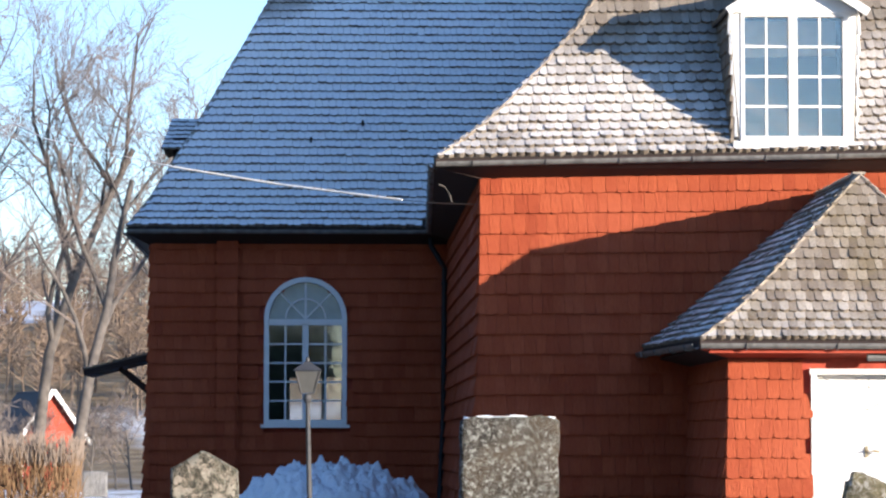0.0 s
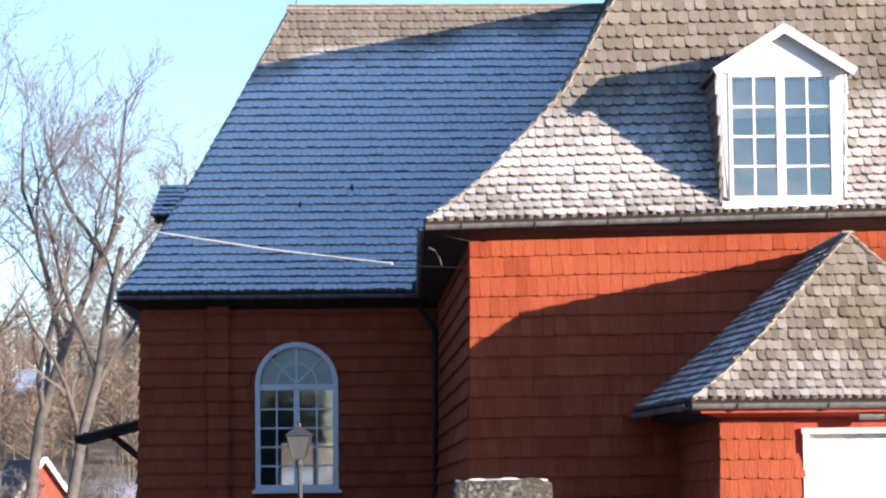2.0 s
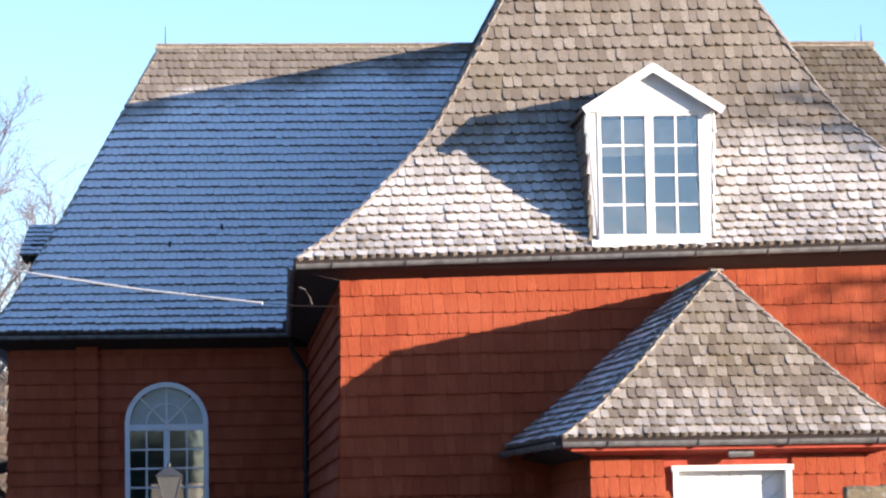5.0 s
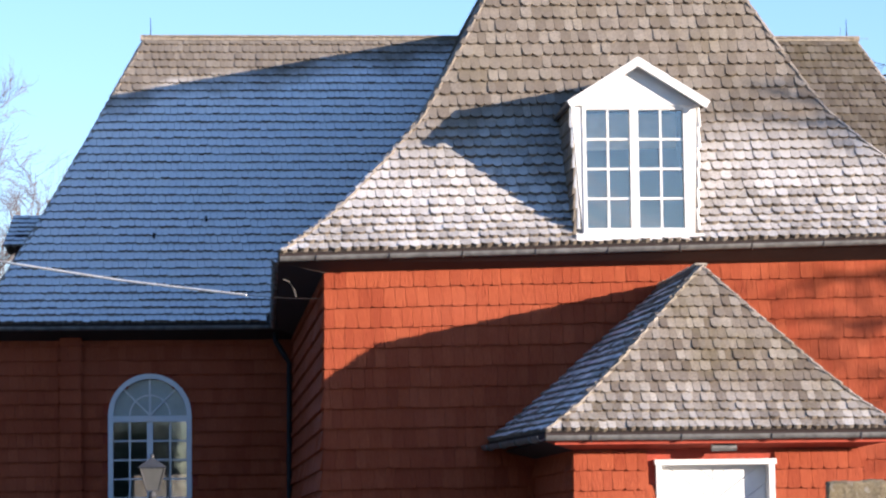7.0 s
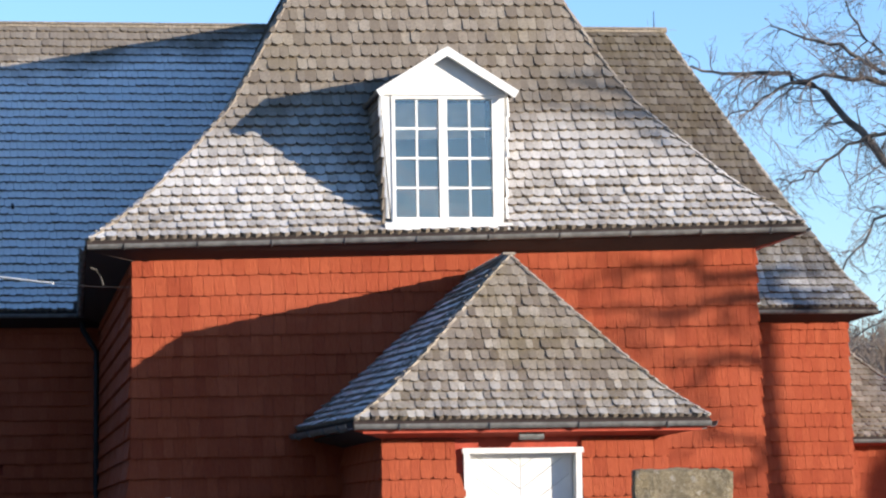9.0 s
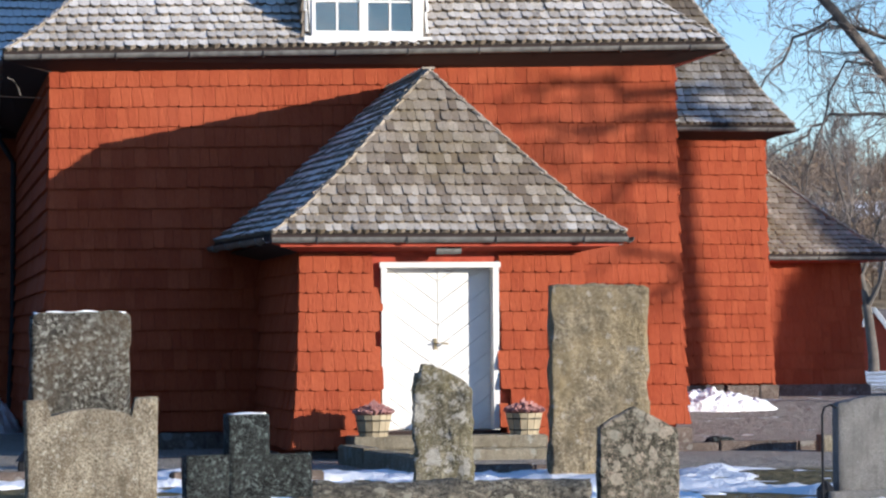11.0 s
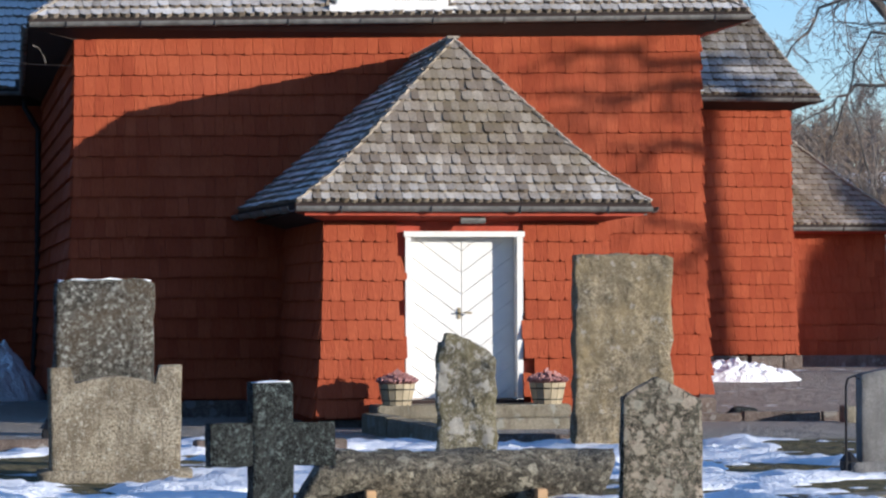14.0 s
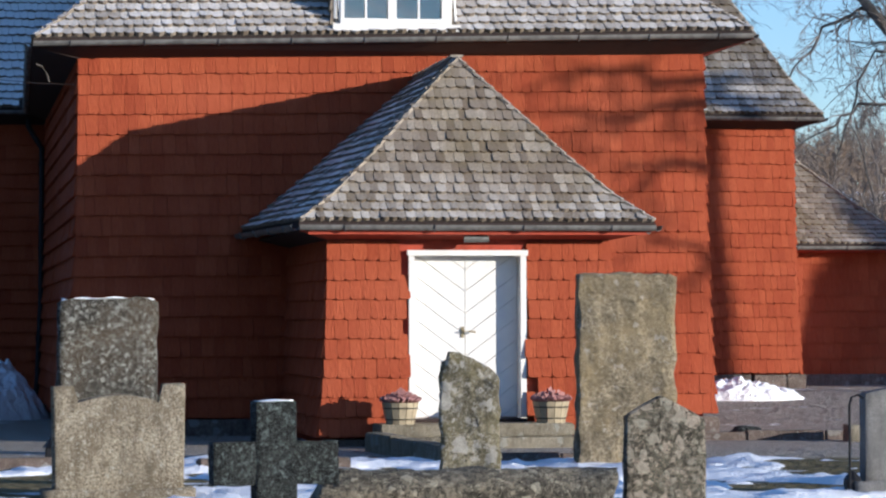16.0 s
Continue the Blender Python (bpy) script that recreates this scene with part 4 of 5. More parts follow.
headstone("headstone", (-0.93, 21.0, 0), (0.46, 0.18, 1.50), S_SPOT, "spotted headstone with a pointed top beside the snow heap",
          lambda u: (1.0 - 0.085 * abs(u + 0.05)), 0.006, 0.0, 43, -5)
gr = headstone("headstone", (8.65, 25.9, 0), (0.85, 0.17, 0.98), S_GREY, "smooth dark grey granite headstone with a curved top",
               lambda u: 1.0 - 0.09 * max(0, abs(u) - 0.3), 0.002, 0, 51, 2)
part("plinth", stone(bmesh.new(), 1.1, 0.4, 0.14, None, 0.006, 0, 52, 8), S_GREY, gr)
headstone("headstone", (-7.1, 88.0, 0), (0.72, 0.25, 0.75), S_GREY, "low grey headstone far off in the snow", lambda u: 1 - 0.06 * u * u, 0.01, 0, 53)

# a lying lichened stone on wooden wedges
lying = thing("lying_stone", pose(4.09, 23.2, 0, 0, 0, -2), "long lying lichened stone propped on wooden wedges", "stone")
bm = bmesh.new()
rings, seg = [], 28
for i in range(49):
    x = -1.17 + 2.36 * i / 48
    ring = []
    for k in range(seg):
        a = math.tau * k / seg
        # a rough-hewn bar: flattened top and face, with blunt slanting ends
        r = 0.205 / max(abs(math.cos(a - 0.5)), abs(math.sin(a - 0.5))) ** 0.45
        z = 0.20 + r * 0.93 * math.sin(a)
        p = Vector((x + (0.13 * (z - 0.2) / 0.2 if i < 3 else 0) + (0.06 * (z - 0.2) / 0.2 if i > 45 else 0), r * 1.1 * math.cos(a), z))
        q = p * 3.0
        ring.append(bm.verts.new(p + noise.noise_vector(q) * 0.030 + noise.noise_vector(q * 3) * 0.016 + noise.noise_vector(q * 8) * 0.008))
    rings.append(ring)
for a, b in zip(rings, rings[1:]):
    for k in range(seg):
        bm.faces.new((a[k], a[(k + 1) % seg], b[(k + 1) % seg], b[k])).smooth = True
bm.faces.new(rings[0][::-1])
bm.faces.new(rings[-1])
part("stone_body", bm, S_LOG, lying)
for x in (-0.72, 0.62):
    part("wedge", box(bmesh.new(), x - 0.04, x + 0.04, -0.34, -0.2, 0.0, 0.12, 0.006), PEG, lying, "raw pine wedge")


# ---------------------------------------------------------------- flower tubs on the step
def flower_tub(at, label):
    e = thing("flower_tub", Matrix.Translation(at), label, "planter", "flower tubs by the door")
    n = 14
    for k in range(n):
        a0, a1 = math.tau * k / n + 0.02, math.tau * (k + 1) / n - 0.02
        bm = bmesh.new()
        lo, hi = [], []
        for a, r in ((a0, 1), (a1, 1), (a1, 0.88), (a0, 0.88)):
            lo.append(bm.verts.new((0.18 * r * math.cos(a), 0.18 * r * math.sin(a), 0)))
            hi.append(bm.verts.new((0.235 * r * math.cos(a), 0.235 * r * math.sin(a), 0.27)))
        bm.faces.new(lo[::-1])
        bm.faces.new(hi)
        for i in range(4):
            bm.faces.new((lo[i], lo[(i + 1) % 4], hi[(i + 1) % 4], hi[i]))
        part("stave", bm, BARREL, e)
    for z in (0.06, 0.20):
        bm = bmesh.new()
        r = 0.184 + 0.055 * z / 0.27
        tube(bm, [(r * math.cos(a), r * math.sin(a), z) for a in np.linspace(0, math.tau, 25)], 0.008, 6)
        part("hoop", bm, IRON, e)
    bm = bmesh.new()
    bmesh.ops.create_circle(bm, cap_ends=True, segments=16, radius=0.2, matrix=Matrix.Translation((0, 0, 0.24)))
    part("soil", bm, UNDER, e)
    r2 = random.Random(3)
    verts, faces = [], []
    for _ in range(420):
        a, r = r2.uniform(0, math.tau), 0.22 * math.sqrt(r2.random())
        base = Vector((r * math.cos(a) * 0.7, r * math.sin(a) * 0.7, 0.24))
        tip = Vector((r * math.cos(a) * 1.25, r * math.sin(a) * 1.25, 0.30 + 0.15 * r2.random() * (1.2 - r / 0.22)))
        s = (tip - base).orthogonal().normalized() * 0.007
        c = (tip - base).cross(s).normalized() * 0.007
        k = len(verts)
        verts += [base + s, base - s + c, base - c, tip + s * 2.2, tip - s * 2.2 + c, tip - c * 2.2]
        faces += [(k, k + 1, k + 4, k + 3), (k + 1, k + 2, k + 5, k + 4), (k + 2, k, k + 3, k + 5), (k + 3, k + 4, k + 5)]
    mesh_part("heather", verts, faces, HEATHER, e, "dry pinkish heather")
    return e


tub = flower_tub((5.78, 37.15, 0.30), "oak half-barrel with dry pink heather on the step")
copy_thing(tub, pose(7.72, 37.2, 0.30, 0, 0, 40))

# ---------------------------------------------------------------- lamp post
post = sited("street_lamp", (-0.42, 41.0, 0), "grey iron lamp post with a four-sided lantern", "street lamp")
LX, LY = -0.42, 41.0
bm = bmesh.new()
tube(bm, [(LX + 0.04, LY, -0.1), (LX + 0.03, LY, 0.8), (LX, LY, 2.18)], [0.045, 0.036, 0.03], 10)
part("pole", bm, LAMP_GREY, post)
bm = bmesh.new()
tube(bm, [(LX, LY, 2.10), (LX, LY, 2.16), (LX, LY, 2.22)], [0.04, 0.06, 0.045], 10)
part("collar", bm, LAMP_GREY, post)


def four(z, r):
    return [(LX + r * sx, LY + r * sy, z) for sx, sy in ((-1, -1), (1, -1), (1, 1), (-1, 1))]


lo, hi = four(2.24, 0.085), four(2.54, 0.165)
for k in range(4):
    bm = bmesh.new()
    bm.faces.new([bm.verts.new(p) for p in (lo[k], lo[(k + 1) % 4], hi[(k + 1) % 4], hi[k])])
    ob = part("lamp_pane", bm, FROSTED, post, "milky glass")
    ob.modifiers.new("thickness", "SOLIDIFY").thickness = 0.004
    part("lantern_bar", beam(bmesh.new(), lo[k], hi[k], 0.018, 0.018), LAMP_GREY, post)
    part("lantern_bar", beam(bmesh.new(), hi[k], hi[(k + 1) % 4], 0.02, 0.02), LAMP_GREY, post)
    part("lantern_bar", beam(bmesh.new(), lo[k], lo[(k + 1) % 4], 0.018, 0.018), LAMP_GREY, post)
bm = bmesh.new()
eave = [bm.verts.new(p) for p in four(2.545, 0.20)]
tip = [bm.verts.new(p) for p in four(2.67, 0.03)]
for k in range(4):
    bm.faces.new((eave[k], eave[(k + 1) % 4], tip[(k + 1) % 4], tip[k]))
bm.faces.new(eave[::-1])
bm.faces.new(tip)
tube(bm, [(LX, LY, 2.66), (LX, LY, 2.71), (LX, LY, 2.74)], [0.02, 0.028, 0.006], 8)
part("lantern_roof", bm, LAMP_GREY, post)


# ---------------------------------------------------------------- snow heaps
def snow_heap(at, rx, ry, h, seed, label, turn=0):
    e = thing("snow_heap", pose(*at, 0, 0, turn), label, "snow heap", "snow heaps by the church")
    bm = bmesh.new()
    n = 110
    grid = []
    for j in range(n):
        for i in range(n):
            u, v = -1 + 2 * i / (n - 1), -1 + 2 * j / (n - 1)
            r = math.hypot(u, v)
            base = max(0.0, 1 - r * r) ** 0.65
            p = Vector((u * rx, v * ry, seed))
            clod = min(noise.voronoi(p * 3.4)[0][0], 0.6)
            lump = 0.88 + 0.18 * noise.noise(p * 1.3) + 0.09 * noise.noise(p * 3.1) - 0.22 * clod + 0.11 * noise.noise(p * 8.5) + 0.06 * noise.noise(p * 18)
            grid.append(bm.verts.new((u * rx + 0.05 * noise.noise(p * 5), v * ry, h * base * lump - 0.05)))
    for j in range(n - 1):
        for i in range(n - 1):
            bm.faces.new((grid[j * n + i], grid[j * n + i + 1], grid[(j + 1) * n + i + 1], grid[(j + 1) * n + i])).smooth = True
    part("snow", bm, SNOW, e)
    return e


snow_heap((-0.1, 50.5, 0), 2.0, 1.5, 1.52, 2, "lumpy heap of old snow in the shade below the arched window")
snow_heap((13.85, 50.3, 0.12), 1.2, 0.8, 0.66, 9, "lumpy heap of old snow in the sun by the footing")

# ---------------------------------------------------------------- trees
def grow(seed, height, girth, spread_out, levels=5, lean=(0, 0), fork=3.2, droop=0.0, twig=1.0):
    """A bare tree: limbs as (points, radii) lists, by level."""
    r3 = random.Random(seed)
    limbs = [[] for _ in range(levels)]

    def limb(p, d, length, rad, lev):
        n = 5 if lev < 2 else 4 if lev < 3 else 3
        pts, rads, q = [p], [rad], d.normalized()
        for i in range(n):
            wob = Vector((r3.gauss(0, 1), r3.gauss(0, 1), r3.gauss(0, 0.7))) * (0.10 + 0.06 * lev)
            q = (q + wob + Vector((0, 0, (0.10 if lev else 0.0) - droop * 0.12 * lev))).normalized()
            p = p + q * (length / n)
            pts.append(p)
            rads.append(rad * (1 - (0.62 if lev < levels - 1 else 0.8) * (i + 1) / n))
        limbs[lev].append((pts, rads))
        if lev == levels - 1:
            return
        kids = int(fork + lev * 1.2 + r3.random() * 2) + (2 if lev == 0 else 0)
        for k in range(kids):
            s = (0.35 if lev == 0 else 0.22) + (0.65 if lev == 0 else 0.76) * (k + r3.random()) / kids
            i = min(n - 1, int(s * n))
            at = pts[i].lerp(pts[i + 1], s * n - i)
            ax = (pts[i + 1] - pts[i]).normalized()
            side = ax.orthogonal().normalized()
            side.rotate(Matrix.Rotation(r3.uniform(0, math.tau), 3, ax))
            way = ax * r3.uniform(0.45, 0.95) + side * r3.uniform(0.5, 1.0) * spread_out
            limb(at, way, length * r3.uniform(0.42, 0.72) * (1.15 - 0.4 * s), max(0.006 * twig, rads[i] * r3.uniform(0.42, 0.68)), lev + 1)

    limb(Vector((0, 0, -0.3)), Vector((lean[0], lean[1], 1)), height * 0.62, girth, 0)
    return limbs


def limb_mesh(limbs, seg):
    verts, faces = [], []
    for pts, rads in limbs:
        prev = None
        for i, p in enumerate(pts):
            d = (pts[min(i + 1, len(pts) - 1)] - pts[max(i - 1, 0)]).normalized()
            s = d.orthogonal().normalized()
            c = d.cross(s)
            k = len(verts)
            verts += [p + (s * math.cos(j * math.tau / seg) + c * math.sin(j * math.tau / seg)) * rads[i] for j in range(seg)]
            if prev is not None:
                faces += [(prev + j, prev + (j + 1) % seg, k + (j + 1) % seg, k + j) for j in range(seg)]
            prev = k
    return verts, faces


def tree(at, seed, height, girth, spread_out, label, bark=None, **kw):
    e = thing("tree", Matrix.Translation(at), label, "tree", "bare trees round the churchyard")
    limbs = grow(seed, height, girth, spread_out, **kw)
    for o in (mesh_part("trunk", *limb_mesh(limbs[0], 9), bark or BARK, e),
              mesh_part("crown", *limb_mesh([l for lev in limbs[1:2] for l in lev], 6), bark or BARK, e)):
        for f in o.data.polygons:
            f.use_smooth = True
    tagged(mesh_part("twigwork", *limb_mesh([l for lev in limbs[2:] for l in lev], 4), TWIG, e), kind="stuff")
    return e


BIG = "large bare deciduous tree with fine grey twigs"
tree((-10.0, 100.0, -0.2), 3, 20.5, 0.24, 0.62, BIG, twig=1.6, fork=4.0)
tree((-8.4, 96.0, -0.1), 8, 18.0, 0.23, 0.6, BIG, twig=1.6, fork=4.0)
tree((-12.9, 108.0, -0.4), 12, 20.0, 0.24, 0.7, BIG, twig=1.6, fork=4.0)
tree((-11.3, 93.0, -0.1), 61, 22.5, 0.24, 0.7, BIG, twig=1.6, fork=4.0)
tree((-13.6, 101.0, -0.2), 63, 23.0, 0.24, 0.8, BIG, twig=1.5, fork=3.8)
tree((-4.5, 104.0, -0.2), 65, 15.5, 0.2, 0.8, BIG, twig=1.7, fork=3.8)
tree((30.6, 92.0, 0), 27, 10.0, 0.2, 0.8, BIG, twig=1.8)
tree((31.5, 118.0, -0.5), 29, 13.0, 0.22, 0.8, BIG, twig=2.2)
tree((24.5, 112.0, -0.4), 33, 12.5, 0.2, 0.8, BIG, twig=2.0)
tree((27.5, 106.0, -0.2), 55, 11.0, 0.2, 0.9, BIG, twig=2.0, fork=4.0)
tree((25.2, 100.0, -0.2), 57, 7.5, 0.15, 0.9, "low bare bushy tree behind the annex", twig=2.0, fork=4.5)
tree((28.2, 98.0, -0.2), 58, 7.0, 0.15, 0.9, "low bare bushy tree behind the annex", twig=2.0, fork=4.5)


for x, y, sd in ((-9.6, 92, 81), (-8.3, 100, 82), (-7.2, 106, 83), (-10.9, 110, 84), (-6.4, 112, 85), (-9.0, 122, 86), (-13.0, 124, 87), (-11.8, 97, 88), (-7.6, 128, 89)):
    tree((x, y, ground_z(x, y)), sd, 4.2, 0.05, 1.0, "low bare brown shrub beyond the churchyard", levels=4, fork=5.0, twig=2.0)


def limbed_tree(at, top, girth, boughs, label, seed, twig_len=1.5, gap=0.22, thin=0.012, deep=2):
    """A bare tree with a trunk to the height top and long boughs, each (points from the trunk outwards, thickness), beset with curving side twigs."""
    e = thing("tree", Matrix.Translation(at), label, "tree", "bare trees round the churchyard")
    r6 = random.Random(seed)
    o = Vector(at)
    trunk = [(Vector((r6.gauss(0, 0.05), r6.gauss(0, 0.05), -0.3 + (top + 0.3) * i / 8)), girth * (1 - 0.6 * i / 8)) for i in range(9)]
    mains, fine = [], []

    def twig(p, d, length, rad, lev):
        pts, rads, q = [p], [rad], d.normalized()
        n = 5 if lev == 0 else 4
        bend = Vector((r6.gauss(0, 0.22), r6.gauss(0, 0.22), r6.gauss(-0.08, 0.22)))
        for i in range(n):
            q = (q + bend + Vector((r6.gauss(0, 0.16), r6.gauss(0, 0.16), r6.gauss(0, 0.16)))).normalized()
            p = p + q * (length / n)
            pts.append(p)
            rads.append(max(0.005, rad * (1 - 0.75 * (i + 1) / n)))
        fine.append((pts, rads))
        if lev < deep:
            for k in range(r6.randint(3, 5)):
                i = r6.randint(1, n - 1)
                ax = (pts[i + 1] - pts[i]).normalized()
                side = ax.orthogonal().normalized()
                side.rotate(Matrix.Rotation(r6.uniform(0, math.tau), 3, ax))
                twig(pts[i], ax * r6.uniform(0.5, 1.0) + side * r6.uniform(0.4, 0.9), length * r6.uniform(0.4, 0.65), max(thin * 0.6, rads[i] * 0.65), lev + 1)

    for pts, rad in boughs:
        pts = [Vector(p) - o for p in pts]
        # soften the line with small kinks
        line = []
        for a, b in zip(pts, pts[1:]):
            for i in range(3):
                line.append(a.lerp(b, i / 3) + Vector((r6.gauss(0, 1), r6.gauss(0, 1), r6.gauss(0, 1))) * 0.05)
        line.append(pts[-1])
        rads = [max(thin, rad * (1 - 0.85 * i / (len(line) - 1))) for i in range(len(line))]
        mains.append((line, rads))
        for a, b, r in zip(line, line[1:], rads):
            for k in range(max(1, int((b - a).length / gap))):
                p = a.lerp(b, r6.random())
                ax = (b - a).normalized()
                side = ax.orthogonal().normalized()
                side.rotate(Matrix.Rotation(r6.uniform(0, math.tau), 3, ax))
                twig(p, ax * r6.uniform(0.3, 1.0) + side * r6.uniform(0.5, 1.0), twig_len * r6.uniform(0.5, 1.3), max(thin, min(0.03, r * 0.5)), 0)
    for ob in (mesh_part("trunk", *limb_mesh([([p for p, r in trunk], [r for p, r in trunk])], 10), BARK, e),
               mesh_part("crown", *limb_mesh(mains, 7), BARK, e)):
        for f in ob.data.polygons:
            f.use_smooth = True
    tagged(mesh_part("twigwork", *limb_mesh(fine, 4), TWIG, e), kind="stuff")
    return e


def bough(y, *xz):
    """Points of a bough that keeps about one distance."""
    return [(x, y + 0.25 * i, z) for i, (x, z) in enumerate(xz)]


T = (28.6, 76.0)
limbed_tree((T[0], T[1], 0), 15.0, 0.34, [
    (bough(76.0, (28.6, 4.6), (26.2, 7.8), (24.6, 9.9), (23.9, 10.7), (23.33, 11.6), (22.74, 12.4), (22.0, 13.15), (21.4, 13.5), (20.3, 13.6), (19.4, 13.6), (18.7, 13.75)), 0.17),
    (bough(75.5, (28.6, 8.6), (26.4, 11.0), (24.6, 12.6), (23.5, 13.4), (22.5, 14.1), (21.6, 14.3), (20.7, 14.7)), 0.12),
    (bough(75.2, (28.6, 10.0), (26.0, 11.6), (24.6, 12.8), (23.85, 13.6), (23.25, 14.1), (22.9, 14.6), (22.6, 15.6)), 0.11),
    (bough(75.8, (28.6, 9.2), (26.4, 11.2), (24.5, 11.8), (23.5, 11.7), (22.7, 11.4), (21.9, 10.8), (21.3, 10.55), (20.9, 10.6)), 0.085),
    (bough(76.2, (28.6, 7.2), (26.4, 9.2), (24.5, 9.9), (23.4, 9.4), (22.9, 8.6), (22.5, 8.0), (22.3, 7.6)), 0.075),
    (bough(76.4, (28.6, 5.0), (26.0, 7.4), (24.4, 7.4), (23.8, 6.9), (23.2, 6.4), (22.4, 6.2)), 0.065),
    (bough(75.6, (28.6, 9.6), (26.2, 11.9), (24.6, 12.5), (23.2, 13.2), (22.0, 13.2), (20.9, 13.05), (20.3, 12.6), (19.7, 12.3), (18.9, 11.75)), 0.09),
    (bough(75.4, (28.6, 11.0), (26.6, 13.4), (25.0, 14.6), (23.8, 15.6), (22.6, 16.2)), 0.10),
    (bough(76.1, (28.6, 6.4), (26.2, 8.4), (24.8, 8.8), (24.2, 7.6), (24.0, 6.4), (23.8, 5.2)), 0.06),
], "broad bare tree with long drooping dark branches", 71, 1.5, 0.19)


# unseen tree towards the sun, boughs placed to throw soft shade on the church
def sunward(x, y, z, far):
    return Vector((x, y, z)) + SUN_FROM * far


A = sunward(14.29, 53.95, 0.4, 27.0)
limbed_tree((A.x, A.y, 0), 12.6, 0.24, [
    ([(A.x, A.y, 5.6), sunward(12.6, 42, 4.55, 23), sunward(10.95, 42, 4.95, 22.6), sunward(9.9, 42, 5.15, 22.3), sunward(8.8, 42, 5.1, 22), sunward(8.2, 42, 4.85, 22)], 0.14),
    ([(A.x, A.y, 6.2), sunward(12.4, 42, 4.5, 22), sunward(10.95, 42, 4.72, 22), sunward(9.9, 42, 4.6, 21.6), sunward(8.5, 42, 4.52, 21)], 0.17),
    ([(A.x, A.y, 5.0), sunward(12.0, 42, 3.6, 23), sunward(10.6, 42, 3.9, 22.6), sunward(9.9, 42, 3.6, 22.3), sunward(9.6, 42, 3.2, 22)], 0.11),
    ([(A.x, A.y, 4.6), sunward(12.2, 42, 2.3, 23), sunward(10.95, 42, 2.55, 22.6), sunward(10.2, 42, 2.75, 22.3), sunward(9.8, 42, 3.1, 22)], 0.10),
    ([(A.x, A.y, 9.5), sunward(12.0, 43.5, 7.2, 23), sunward(10.1, 43.3, 7.35, 22.5), sunward(9.2, 43.6, 7.75, 22.3), sunward(7.9, 43.7, 8.1, 22)], 0.16),
    ([(A.x, A.y, 9.0), sunward(11.6, 43.3, 6.9, 23), sunward(9.8, 43.3, 7.4, 22.5), sunward(8.9, 43.4, 7.45, 22.3), sunward(7.9, 43.4, 7.6, 22)], 0.13),
    ([(A.x, A.y, 10.6), sunward(11.0, 44.0, 8.6, 23), sunward(9.4, 44.0, 8.9, 22.5), sunward(8.4, 44.2, 9.3, 22)], 0.11),
    ([(A.x, A.y, 9.9), sunward(13.6, 53.6, 5.9, 27), sunward(12.6, 53.6, 6.0, 27), sunward(11.8, 53.7, 6.1, 27)], 0.22),
    ([(A.x, A.y, 9.8), sunward(15.0, 53.5, 5.75, 27.5), sunward(16.1, 53.6, 5.85, 28)], 0.22),
    ([(A.x, A.y, 10.4), sunward(13.4, 54.0, 6.3, 27), sunward(12.4, 54.0, 6.45, 27)], 0.19),
    ([(A.x, A.y, 10.3), sunward(15.0, 53.9, 6.15, 27.5), sunward(15.9, 53.9, 6.2, 28)], 0.19),
], "unseen bare tree towards the sun, boughs placed to shade the church", 73, 1.3, 0.42, 0.012, 1)

# far woods on the hillside
r4 = random.Random(5)
wv, wf = [], []
for _ in range(900):
    y = r4.uniform(300, 780)
    side = r4.random()
    x = y * (r4.uniform(-0.16, 0.02) if side < 0.5 else r4.uniform(0.22, 0.36))
    h = r4.uniform(7, 13)
    limbs = []
    base = Vector((x, y, ground_z(x, y) - 0.3))
    limbs.append(([base, base + Vector((r4.gauss(0, 0.4), 0, h))], [0.16, 0.05]))
    for _ in range(34):
        s = r4.uniform(0.25, 0.95)
        p = base + Vector((0, 0, h * s))
        a = r4.uniform(0, math.tau)
        d = Vector((math.cos(a), math.sin(a), r4.uniform(0.3, 1.2))) * h * 0.30 * (1.15 - s) * r4.uniform(0.6, 1.3)
        limbs.append(([p, p + d], [0.07, 0.04]))
        limbs.append(([p + d * 0.5, p + d * 0.5 + Vector((r4.gauss(0, 0.8), r4.gauss(0, 0.8), r4.uniform(0.3, 1.4)))], [0.05, 0.03]))
    v2, f2 = limb_mesh(limbs, 3)
    k = len(wv)
    wv += v2
    wf += [tuple(k + i for i in f) for f in f2]
woods = mesh_part("far_woods", wv, wf, WOODS)
tagged(woods, "far bare brown woods on the hillside", "woods", kind="stuff")

